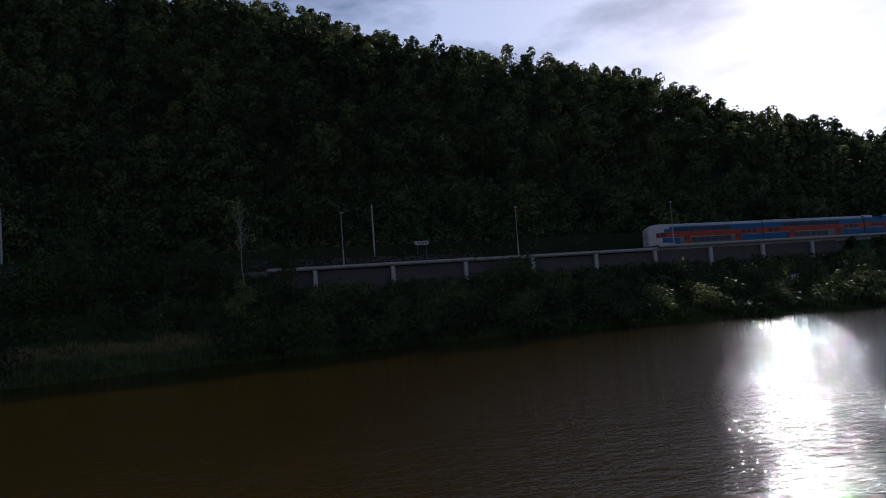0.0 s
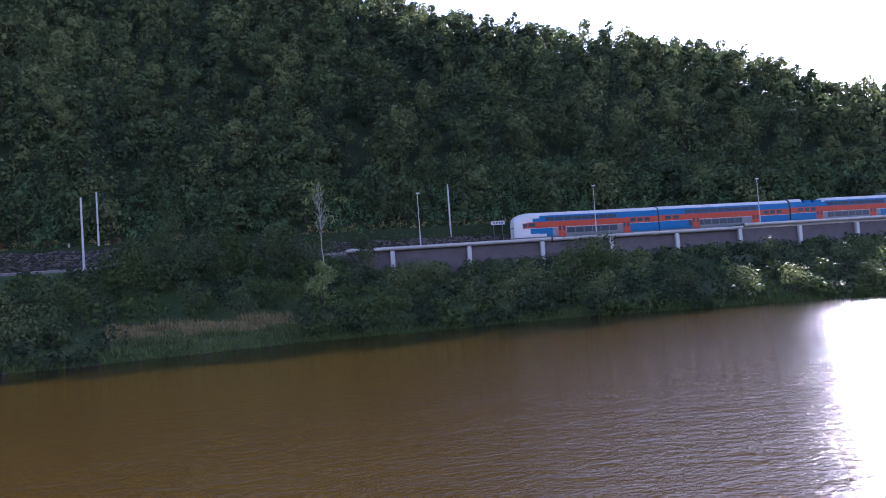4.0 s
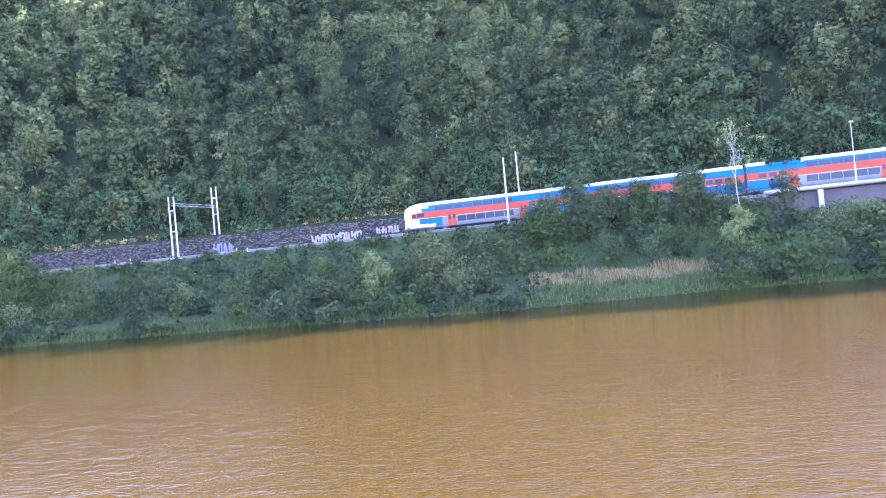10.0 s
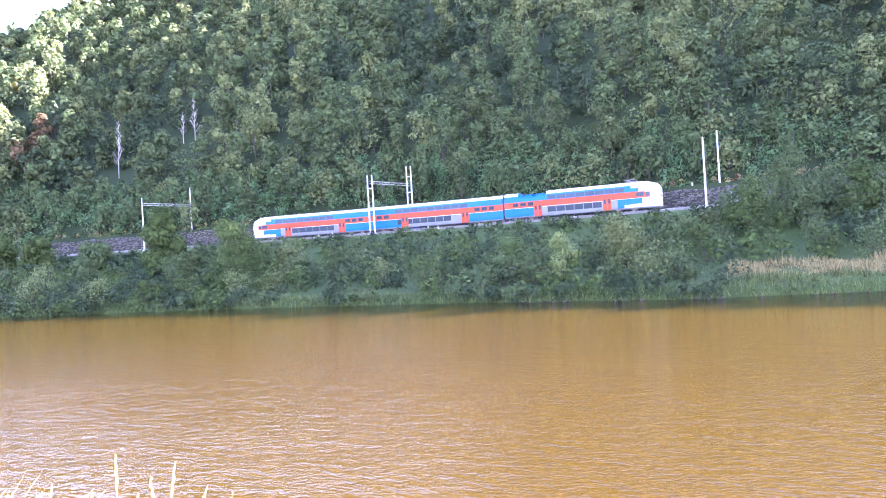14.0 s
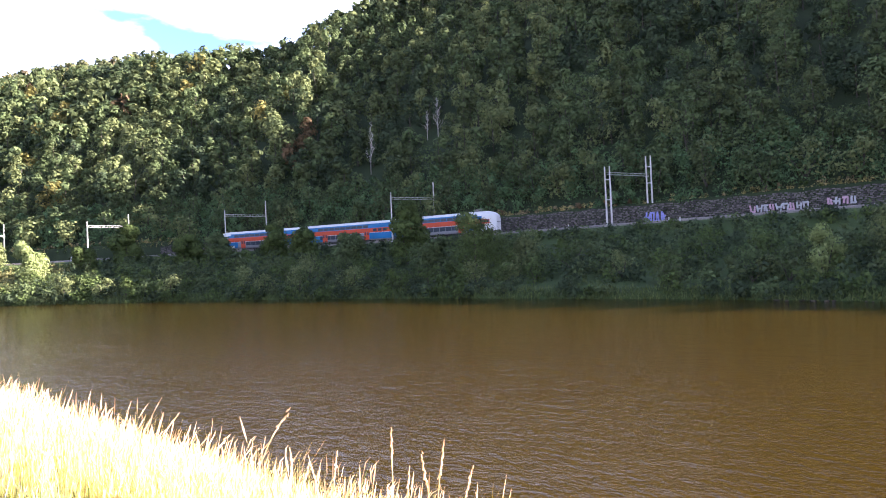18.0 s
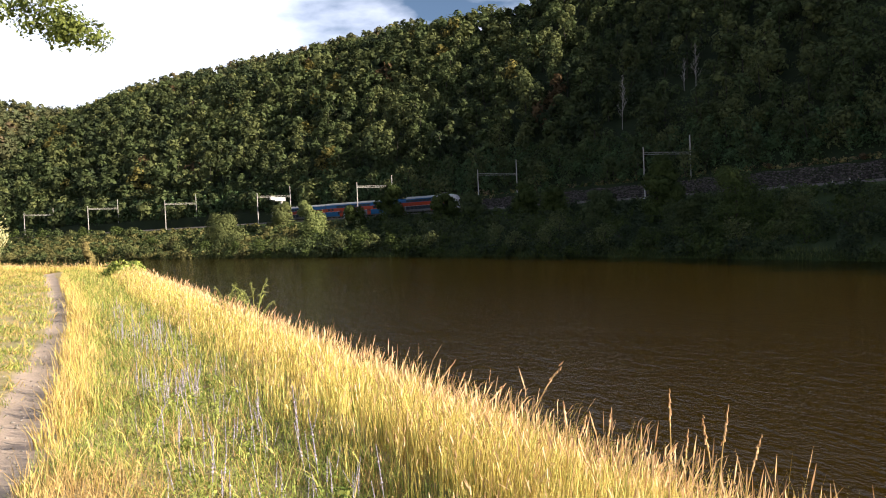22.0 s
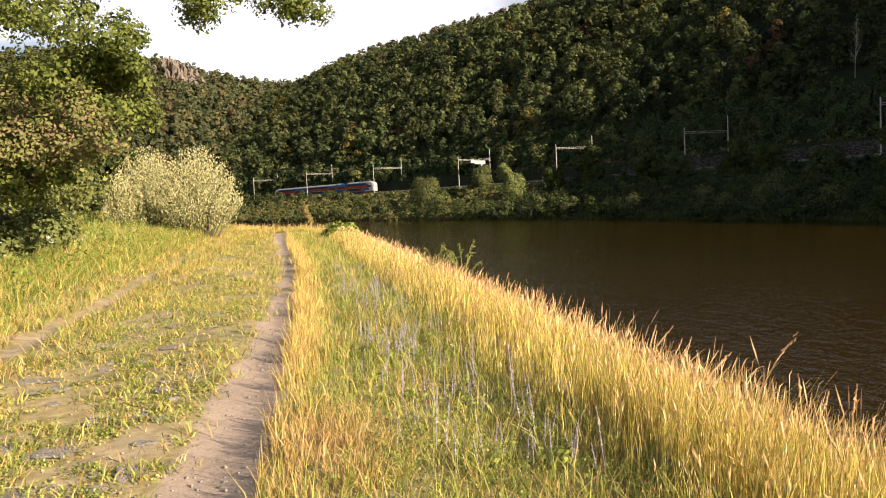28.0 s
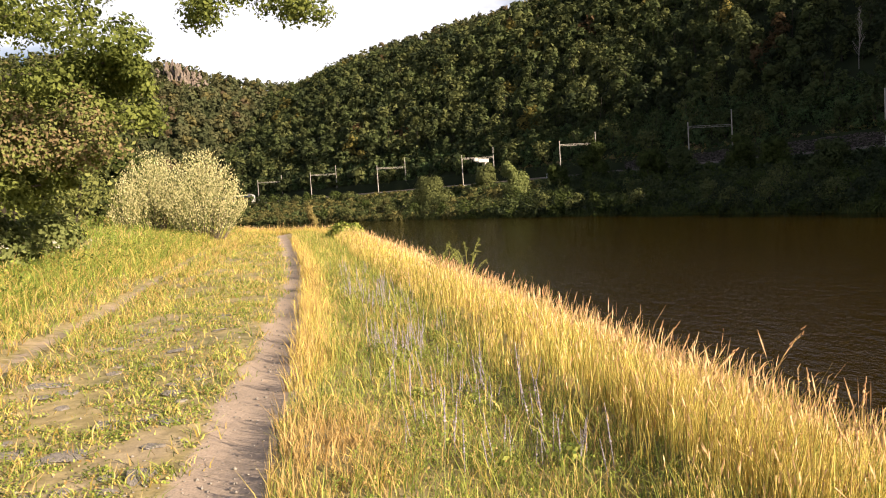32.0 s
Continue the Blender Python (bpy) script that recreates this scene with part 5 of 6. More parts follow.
def train_car(name, kind, label):
    top = empty(name, pose(0, 0, 0), label, "train car", "cars of the train")
    nose = kind != "middle"
    low = (18.6, 23.4) if kind == "motor" else None
    car_body(top, nose, low)
    first = 7.0 if nose else 3.4
    for i in range(9 if not nose else 8):           # upper deck
        y = -(first - 1.5 + i * 1.62 + (3.2 if not nose else 0))
        pane(top, "upper_window", y - 1.5, y, 3.1, 3.74, x=1.418, lean=0.055)
    for i in range(6 if nose else 7):                # lower deck
        y = -(first + 2.2 + i * 1.55)
        pane(top, "lower_window", y - 1.44, y, 0.98, 1.86)
    for i in range(3):                               # end saloon
        y = -(20.9 + i * 1.35)
        pane(top, "end_window", y - 1.0, y, 2.25, 2.85)
    if not nose:
        for i in range(2):
            pane(top, "end_window", -(1.2 + i * 1.5) - 1.1, -(1.2 + i * 1.5), 2.25, 2.85)
    for y in ((-7.6, -19.4) if nose else (-6.4, -18.4)):
        for k in (0, 1):
            y1 = y - k * 0.72
            pane(top, "door_leaf", y1 - 0.68, y1, 0.42, 2.42, RED, x=1.43)
            pane(top, "door_window", y1 - 0.5, y1 - 0.18, 1.45, 2.2, x=1.437)
    for y in (-5.5, -CAR + 3.6):
        bogie(top, y if nose else (-3.4 if y == -5.5 else y))
    for y0, y1 in ((-10.5, -7.8), (-14.5, -11.2), (-18.2, -15.5)):
        bm = bmesh.new()
        box(bm, -1.25, 1.25, y0, y1, 0.3, 0.62, 0.05)
        part("equipment_box", bm, DARK, top)
    if nose:
        bm = bmesh.new()
        vs = [bm.verts.new(p) for p in ((-0.82, 0.06, 2.15), (0.82, 0.06, 2.15), (0.86, -0.42, 3.0), (-0.86, -0.42, 3.0), (-0.8, -0.1, 2.15), (0.8, -0.1, 2.15), (0.8, -0.6, 3.0), (-0.8, -0.6, 3.0))]
        for q in ((0, 1, 2, 3), (4, 7, 6, 5), (0, 4, 5, 1), (1, 5, 6, 2), (2, 6, 7, 3), (3, 7, 4, 0)):
            bm.faces.new([vs[i] for i in q])
        bmesh.ops.recalc_face_normals(bm, faces=bm.faces)
        part("windscreen", bm, GLASS, top)
        pane(top, "cab_window", -3.6, -2.4, 2.25, 2.85)
        for sx in (-0.62, 0.62):
            bm = bmesh.new()
            rod(bm, (sx, -0.1, 1.2), (sx, 0.05, 1.2), 0.14, 0.13, 12)
            part("headlight", bm, STEEL_PALE, top)
        bm = bmesh.new()
        box(bm, -1.2, 1.2, -1.6, 0.1, 0.2, 0.5, 0.08)
        part("snow_plough", bm, DARK, top)
        for k, (sx, y0, y1, z0, z1) in enumerate(((-1, -1.55, -2.15, 2.2, 2.8), (1, -1.55, -2.15, 2.2, 2.8))):   # quarter light beside the driver
            wx = lambda c: 1.41 * (0.62 + 0.38 * math.sqrt(1 - (1 - c / 3.2) ** 2)) + 0.012
            bm = bmesh.new()
            vs = [bm.verts.new((sx * (wx(-yy) + dx), yy, zz)) for dx in (0, -0.04) for yy, zz in ((y0, z0), (y1, z0), (y1, z1), (y0, z1))]
            for q in ((0, 1, 2, 3), (4, 7, 6, 5), (0, 4, 5, 1), (1, 5, 6, 2), (2, 6, 7, 3), (3, 7, 4, 0)):
                bm.faces.new([vs[i] for i in q])
            bmesh.ops.recalc_face_normals(bm, faces=bm.faces)
            part("quarter_light", bm, GLASS, top)
    if kind == "motor":
        for i, (y0, y1) in enumerate(((-1.6 - 2, -3.4 - 2), (-19.0, -20.6), (-21.2, -22.8))):
            bm = bmesh.new()
            box(bm, -0.8, 0.8, y1, y0, 3.7 if i else 4.6, 4.25 if i else 4.75, 0.06)
            part("roof_box", bm, BLUE if i else GREY, top)
        bm = bmesh.new()
        for sx in (-0.5, 0.5):
            rod(bm, (sx, -4.0, 4.7), (sx, -5.6, 5.0), 0.03, 0.03, 6)
            rod(bm, (sx, -5.6, 5.0), (sx, -4.0, 5.1), 0.03, 0.03, 6)
        rod(bm, (-0.8, -4.0, 5.12), (0.8, -4.0, 5.12), 0.04, 0.04, 6)
        part("pantograph", bm, STEEL, top)
    bm = bmesh.new()
    box(bm, -1.1, 1.1, -CAR + 0.02, -CAR + 0.26, 0.9, 3.9, 0.05)
    part("gangway", bm, DARK, top)
    return top


lead = train_car("train_car", "control", "white, red and blue double-deck control car with a rounded cab")
middle = train_car("train_car", "middle", "white, red and blue double-deck middle car")
rear = train_car("train_car", "motor", "white, red and blue double-deck motor car with a roof pantograph")

HEAD_T = [0, 2, 3, 6, 8, 9, 11, 12, 13, 15, 18, 20, 22.5, 25, 28, 29, 30, 31, 32]
HEAD_S = [-68.2, -48.8, -37.8, -1.9, 25.0, 40.2, 72.8, 90.0, 107.2, 143.3, 202.0, 244.6, 298.6, 357.0, 425.7, 451.7, 478.7, 507.2, 536.0]


def car_pose(s_front, turned):
    """Car with its two ends on the track; turned: the cab faces backwards."""
    a, b = along(s_front), along(s_front - CAR)
    rz = math.degrees(math.atan2(-(a[0] - b[0]), a[1] - b[1]))
    if turned:
        return pose(b[0], b[1], float(rail_z(s_front - CAR)), 0, 0, rz + 180)
    return pose(a[0], a[1], float(rail_z(s_front)), 0, 0, rz)


def motions():
    walk(cam, [(t, pose(*p)) for t, *p in PATH], EXPOSURE)
    ts = [0.5 * i for i in range(65)]
    c = np.polyfit(HEAD_T, HEAD_S, 6)
    head = [float(np.polyval(c, t)) for t in ts]
    walk(lead, [(t, car_pose(h, False)) for t, h in zip(ts, head)])
    walk(middle, [(t, car_pose(h - CAR, False)) for t, h in zip(ts, head)])
    walk(rear, [(t, car_pose(h - 2 * CAR, True)) for t, h in zip(ts, head)])


# ---- own bank: grass, weeds, trees ----
def blades(u, v, h, w, bend, r, lean=(0.0, 0.0), seed=False):
    """Tapered bent blades: quad, quad, tip. Returns verts and triangles."""
    n = len(u)
    x, y = near_xy(u, v)
    z = near_height(u, v) - 0.03
    a = r.random(n) * 6.283
    dx, dy = np.cos(a), np.sin(a)
    bx, by = r.normal(size=n) * bend + lean[0], r.normal(size=n) * bend + lean[1]
    p = np.stack([x, y, z], 1)
    side = np.stack([dx * w, dy * w, 0 * w], 1)
    mid = p + np.stack([bx * h * 0.3, by * h * 0.3, h * 0.55], 1)
    tip = p + np.stack([bx * h, by * h, h * (1 - 0.25 * np.minimum(1, bx ** 2 + by ** 2))], 1)
    V = np.stack([p - side, p + side, mid - side * 0.75, mid + side * 0.75, tip], 1).reshape(-1, 3)
    k = np.arange(n)[:, None] * 5
    T = np.concatenate([k + (0, 1, 3), k + (0, 3, 2), k + (2, 3, 4)], 0)
    return V, T, tip, mid


def scatter(n, u0, u1, v0, v1, r, power=2.2):
    """Places that thin out with distance from the camera."""
    k = max(1, n // 12)
    f = r.random(k) ** power
    uc, vc = u0 + (u1 - u0) * f, v0 + (v1 - v0) * r.random(k)
    i = r.integers(0, k, n)
    spread = 0.045 + 0.004 * np.clip(uc[i], 0, 60)
    return uc[i] + r.normal(size=n) * spread, np.clip(vc[i] + r.normal(size=n) * spread, v0 - 0.03, v1)


def tri_index(k):
    return np.concatenate([k, k, k]).astype("i4")


def grass():
    r = np.random.default_rng(21)
    mix3 = [GRASS_GOLD, GRASS_GREEN, GRASS_DRY]
    # tall golden grass on the river edge
    u, v = scatter(62000, 0.5, 62, 1.75, 5.0, r, 2.0)
    v = v + bank_edge(u) - 2.3
    far = np.clip(u / 25, 0, 2.4)
    clump = wobble(u, v, 2.3, 6.0)
    crest = 3.9 + np.interp(v - bank_edge(u), [-0.6, -0.1, 0.3, 2.7], [0.2, 0.36, 0.43, -0.85]) * (1 + 0.12 * clump) + 0.2 * r.random(len(u)) ** 5 + 0.05 * wobble(u, v, 0.9, 2.5) + 0.06 * r.normal(size=len(u))
    h = np.clip(crest - near_height(u, v), 0.1, 0.95)
    V, T, tip, mid = blades(u, v, h, (0.0017 + 0.0042 * far) * (0.6 + 0.8 * r.random(len(u))), 0.17, r, (0.05, 0.03))
    kk = np.where(r.random(len(u)) < 0.16 + 0.12 * clump, 1, np.where(r.random(len(u)) < 0.16, 2, 0))
    ob = sheet("tall_grass", V, T, mix3, None, tri_index(kk))
    tagged(ob, "tall golden seeding grass along the river edge", "grass", kind="stuff")
    # seed heads on some stems
    pick = r.random(len(u)) < 0.3
    base, end = mid[pick] * 0.3 + tip[pick] * 0.7, tip[pick]
    e = end + (end - base) * 0.35
    n = len(base)
    s = np.stack([r.normal(size=n), r.normal(size=n), 0 * base[:, 0]], 1)
    s *= (0.0034 + 0.0045 * far[pick])[:, None] / np.linalg.norm(s, axis=1)[:, None]
    c = (base + e) / 2
    hv = np.stack([base, c + s, e, c - s], 1).reshape(-1, 3)
    sheet("seed_heads", hv, np.arange(n * 4).reshape(-1, 4), SEED, ob)
    # the highest tuft at the edge, right before the camera
    n = 3400
    u, v = 2.7 + 3.2 * r.random(n), 2.2 + 1.2 * r.random(n) ** 1.4
    x, y = near_xy(u, v)
    ok = np.degrees(np.arctan2(x - 0.2, y - 0.5)) < 36 + 2.0 * r.normal(size=n)
    u, v = u[ok], v[ok]
    n = len(u)
    h = np.clip(4.05 + 0.42 * r.random(n) ** 2.3 - 0.25 * (v - 2.5) - near_height(u, v), 0.3, 0.9)
    V, T, tip, mid = blades(u, v, h, 0.0022 + 0.002 * r.random(n), 0.22, r, (0.08, -0.03))
    ob = sheet("edge_grass", V, T, mix3, None, tri_index(r.choice(3, n, p=[0.7, 0.12, 0.18])))
    tagged(ob, "tall sunlit grass tuft at the edge of the bank", "grass", kind="stuff")
    pick = r.random(n) < 0.22
    base, end = mid[pick] * 0.35 + tip[pick] * 0.65, tip[pick]
    e = end + (end - base) * 0.4 + (0.02, -0.01, -0.02)
    k = len(base)
    s = np.stack([r.normal(size=k), r.normal(size=k), 0 * base[:, 0]], 1)
    s *= 0.004 / np.linalg.norm(s, axis=1)[:, None]
    sheet("seed_heads", np.stack([base, end + s, e, end - s], 1).reshape(-1, 3), np.arange(k * 4).reshape(-1, 4), SEED, ob)
    # short mottled meadow between path and edge
    u, v = scatter(86000, 2.2, 58, -0.15, 2.1, r, 2.1)
    keep = v > path_v(u) + path_half(u) - 0.02 + 0.05 * np.sin(u * 5.0) + 0.04 * np.sin(u * 11.0) + 0.05 * r.normal(size=len(u))
    u, v = u[keep], v[keep]
    n = len(u)
    far = np.clip(u / 25, 0, 2.2)
    patch = wobble(u, v * 1.5, 1.9, 1.0)
    side = np.clip((path_v(u) + 0.75 - v) / 0.4, 0, 1)                 # fringe of the path
    tuft = np.exp(-((u - 5.3) / 0.8) ** 2 - ((v - 0.25) / 0.4) ** 2)   # worn straw beside the path
    long_ = r.random(n) < 0.14
    h = 0.05 + 0.11 * r.random(n) + 0.06 * patch.clip(0, 1) + long_ * (0.08 + 0.14 * r.random(n)) + side * (0.06 + 0.2 * r.random(n)) * np.interp(u, [5.5, 7.5], [0.3, 1])
    V, T, *_ = blades(u, v, h, (0.0022 + 0.0042 * far) * (0.6 + 0.8 * r.random(n)), 0.45 - 0.2 * side, r)
    q = r.random(n)
    dry = 0.14 + 0.3 * side + 0.7 * tuft + 0.18 * (patch > 0.55)
    kk = np.where(q < dry, 2, np.where(q < dry + 0.12 + 0.45 * side * (u > 7), 0, 1))
    tagged(sheet("meadow_grass", V, T, mix3, None, tri_index(kk)), "short mottled green and straw meadow grass beside the path", "grass", kind="stuff")
    # small broad-leaved herbs among it
    n = 1500
    u, v = 2.6 + 22 * r.random(n) ** 1.6, 0.15 + 1.9 * r.random(n)
    x, y = near_xy(u, v)
    c = np.stack([x, y, near_height(u, v) + 0.05], 1)
    V, F, _ = leaves(c, np.stack([0.07 + 0 * u, 0.07 + 0 * u, 0.06 + 0.04 * r.random(n)], 1), 26000, 0.009, r=r, shell=0.2)
    tagged(sheet("meadow_herbs", V, F, [WEED, GRASS_GREEN, GRASS_DRY], None, r.choice(3, len(F), p=[0.5, 0.38, 0.12]).astype("i4")), "small broad-leaved green herbs in the meadow", "herbs", kind="stuff")
    # low tufts on the track between the ruts
    u, v = scatter(116000, 2.0, 62, -7.0, -0.2, r, 2.4)
    bare = wobble(u, v * 1.6, 1.4, 3.0) + 0.6 * wobble(u, v, 4.5, 8.0)
    keep = (np.abs(v - rut_v(u)) > 0.2 + 0.05 * np.sin(u * 4)) & ((bare < 0.5) | (v < -3.4) | (r.random(len(u)) < 0.12)) & (v < path_v(u) - path_half(u) + 0.03 - 0.06 * np.sin(u * 3.1) - 0.05 * np.sin(u * 7.7) + 0.06 * r.normal(size=len(u)))
    u, v = u[keep], v[keep]
    n = len(u)
    far = np.clip(u / 25, 0, 2.4)
    h = np.where(v > -2.6, 0.05 + 0.10 * r.random(n) ** 1.5, np.where(v > -4.6, 0.08 + 0.16 * r.random(n), 0.16 + 0.26 * r.random(n)))
    h = h * (1 + 0.02 * np.clip(u, 0, 40))
    V, T, *_ = blades(u, v, h, (0.0038 + 0.0052 * far) * (0.6 + 0.8 * r.random(n)), 0.8, r)
    q = r.random(n)
    g = np.where(v < -4.4, 0.72, np.where(v < -2.4, 0.5, 0.6)) - 0.1 * np.clip(u / 40, 0, 1)
    tagged(sheet("track_grass", V, T, mix3 + [WEED], None, tri_index(np.where(q < g, np.where((v < -4.2) | (q < 0.16), 3, 1), np.where(q < g + 0.2, 0, 2)))), "short trodden grass tufts between the wheel ruts", "grass", kind="stuff")
    # the same bank goes on behind the camera
    n = 26000
    u, v = -14 + 17.0 * r.random(n), -6.5 + 11.0 * r.random(n)
    keep = (np.abs(v - path_v(u)) > 0.34) & (np.abs(v - rut_v(u)) > 0.24) & ~((u > 2.0) & (v > 0)) & (np.hypot(u - 0.4, v - 0.5) > 0.9)
    u, v = u[keep], v[keep]
    n = len(u)
    h = np.where(v > 1.9, 0.35 + 0.35 * r.random(n), np.where(v > -0.3, 0.07 + 0.16 * r.random(n), 0.05 + 0.1 * r.random(n)))
    V, T, *_ = blades(u, v, h, 0.005 + 0.005 * r.random(n), 0.55, r)
    q = r.random(n)
    tagged(sheet("bank_grass", V, T, mix3, None, tri_index(np.where(v > 1.9, np.where(q < 0.8, 0, 2), np.where(q < 0.6, 1, np.where(q < 0.8, 0, 2))))), "short meadow grass and golden edge grass along the bank", "grass", kind="stuff")
    # low herbs creeping over the trodden track
    n = 2300
    u, v = 3.0 + 15 * r.random(n) ** 1.5, -2.9 + 2.2 * r.random(n)
    ok = (wobble(u, v * 1.6, 1.4, 3.0) + 0.6 * wobble(u, v, 4.5, 8.0) < 0.55) & (v < path_v(u) - 0.32)
    u, v = u[ok], v[ok]
    x, y = near_xy(u, v)
    c = np.stack([x, y, near_height(u, v) + 0.01], 1)
    V, F, _ = leaves(c, np.stack([0.09 + 0.05 * r.random(len(u)), 0.09 + 0 * u, 0.025 + 0.02 * r.random(len(u))], 1), 34000, 0.012, r=r, shell=0.1)
    tagged(sheet("track_herbs", V, F, [WEED, GRASS_GREEN, GRASS_DRY], None, r.choice(3, len(F), p=[0.3, 0.48, 0.22]).astype("i4")), "low green herbs creeping over the trodden track", "herbs", kind="stuff")
    # high green weeds on the slope
    u, v = scatter(38000, 3, 75, -24, -5.0, r, 1.5)
    far = np.clip(u / 25, 0, 2.5)
    n = len(u)
    V, T, *_ = blades(u, v, 0.22 + 0.5 * r.random(n), (0.005 + 0.008 * far) * (0.7 + 0.6 * r.random(n)), 0.5, r)
    kk = np.where(r.random(n) < 0.8 - 0.3 * (wobble(u, v, 0.5, 2.0) > 0.6), 1, 0)
    tagged(sheet("slope_weeds", V, T, [GRASS_DRY, WEED], None, tri_index(kk)), "tall green weeds and grass on the rising slope", "weeds", kind="stuff")
    n = 2600
    u, v = 6 + 50 * r.random(n) ** 1.4, -5.0 - 17 * r.random(n)
    x, y = near_xy(u, v)
    c = np.stack([x, y, near_height(u, v) + 0.25], 1)
    V, F, _ = leaves(c, np.stack([0.3 + 0.2 * r.random(n), 0.3 + 0 * u, 0.25 + 0.15 * r.random(n)], 1), 34000, 0.045, r=r, shell=0.3)
    tagged(sheet("slope_herbs", V, F, [WEED, LEAF_POPLAR], None, (r.random(len(F)) < 0.4).astype("i4")), "leafy green herbs covering the slope", "herbs", kind="stuff")


grass()


def cobble_mesh(r, name):
    """Flat worn stone, rounded and uneven."""
    bm = bmesh.new()
    bmesh.ops.create_icosphere(bm, subdivisions=2, radius=0.5)
    for p in bm.verts:
        k = 0.82 + 0.3 * r.random()
        p.co = Vector((p.co.x * k, p.co.y * k, max(-0.3, min(0.32, p.co.z)) * 0.42))
    me = bpy.data.meshes.new(name)
    bm.to_mesh(me)
    bm.free()
    me.materials.append(COBBLE)
    return me


def track_stones():
    """Flat stones bedded in the track, and loose pebbles on the path."""
    r = np.random.default_rng(61)
    kinds = [cobble_mesh(r, "track_stone") for _ in range(6)]
    for i in range(64):
        u, v = 4.2 + 9 * r.random() ** 1.3, -2.7 + 1.75 * r.random()
        if i % 5 == 0:
            v = -1.15 + 0.2 * r.random()
        x, y = near_xy(u, v)
        ob = new("track_stone", kinds[i % 6])
        s = 0.1 + 0.24 * r.random() ** 2
        ob.matrix_world = pose(float(x), float(y), float(near_height(np.array(u), np.array(v))) + 0.004, r.normal() * 5, r.normal() * 5, r.random() * 360) @ Matrix.Diagonal((s * 1.3, s, 0.075, 1))
        tagged(ob, "flat grey stone bedded in the grassy track", "stone", "stones in the track")
    n = 3800
    u = 3.4 + 24 * r.random(n) ** 1.8
    v = np.where(r.random(n) < 0.6, path_v(u) + r.normal(size=n) * 0.24, -3.0 + 2.3 * r.random(n))
    x, y = near_xy(u, v)
    z = near_height(u, v)
    s = (0.003 + 0.014 * r.random(n) ** 5) * (1 + 0.03 * u)
    d = np.array([(1, 0, 0), (0, 1, 0), (-1, 0, 0), (0, -1, 0), (0, 0, 0.8), (0, 0, -0.5)])
    a = r.random(n) * 6.283
    ca, sa = np.cos(a)[:, None], np.sin(a)[:, None]
    V = np.stack([d[:, 0] * ca - d[:, 1] * sa, d[:, 0] * sa + d[:, 1] * ca, d[:, 2] + 0 * ca], -1) * (s[:, None, None] * (0.6 + 0.8 * r.random((n, 6, 1)))) + np.stack([x, y, z + s * 0.3], 1)[:, None]
    f = np.array([(0, 1, 4), (1, 2, 4), (2, 3, 4), (3, 0, 4), (1, 0, 5), (2, 1, 5), (3, 2, 5), (0, 3, 5)])
    F = (f[None] + np.arange(n)[:, None, None] * 6).reshape(-1, 3)
    tagged(sheet("path_pebbles", V.reshape(-1, 3), F, COBBLE), "loose small pebbles on the worn path", "pebbles", kind="stuff")


track_stones()


def near_place(u, v):
    x, y = near_xy(u, v)
    return float(x), float(y), float(near_height(np.array(u), np.array(v)))


def sage_meshes(r):
    """A flower spike of small whorls on its stem, and a leafy foot."""
    out = []
    for i in range(4):
        bm = bmesh.new()
        h, lean = 0.42 + 0.06 * i, r.normal() * 0.05
        rod(bm, (0, 0, 0), (lean, 0, h), 0.004, 0.002, 5)
        for t in np.linspace(0.5, 1.0, 10):
            rr = 0.013 * (1.3 - t) * (0.6 + 0.8 * r.random())
            m = Matrix.Translation((lean * t, 0, h * t)) @ Euler((r.normal() * 0.3, r.normal() * 0.3, r.random() * 6)).to_matrix().to_4x4()
            bmesh.ops.create_cone(bm, cap_ends=True, segments=6, radius1=rr, radius2=rr * 0.45, depth=0.016, matrix=m)
        me = bpy.data.meshes.new("flower_spike")
        bm.to_mesh(me)
        bm.free()
        me.materials.append(SAGE)
        out.append(me)
    return out


SPIKES = sage_meshes(np.random.default_rng(2))


def sage(u, v, h, r):
    """Meadow sage: five upright grey-violet spikes over a leafy foot."""
    x, y, z = near_place(u, v)
    top = empty("sage_plant", pose(x, y, z), "faded grey-violet meadow sage in the grass", "flower", "sage plants in the meadow")
    for i in range(5):
        ob = new("flower_spike", SPIKES[int(r.integers(0, 4))])
        ob.parent = top
        k = h / 0.5 * (0.8 + 0.4 * r.random())
        ob.location = (r.normal() * 0.1, r.normal() * 0.1, -0.04 * r.random())
        ob.rotation_euler = (r.normal() * 0.12, r.normal() * 0.12, r.random() * 6.283)
        ob.scale = (k, k, k)
    c, q = lobes(h * 0.5, 0.34, 4, r, 0.1)
    v_, f_, _ = leaves(c, q, 60, 0.016, r=r)
    sheet("foliage", v_, f_, GRASS_GREEN, top)


def meadow_flowers():
    r = np.random.default_rng(9)
    for i in range(40):
        u = 4.5 + 14 * r.random() ** 1.3
        sage(u, 0.75 + 0.85 * r.random(), 0.26 + 0.12 * r.random(), r)
    for u, v in ((5.2, 1.6), (5.9, 1.7), (6.6, 1.5), (8.2, 1.1), (8.0, 1.3), (8.6, 1.2)):
        sage(u, v, 0.36, r)


meadow_flowers()


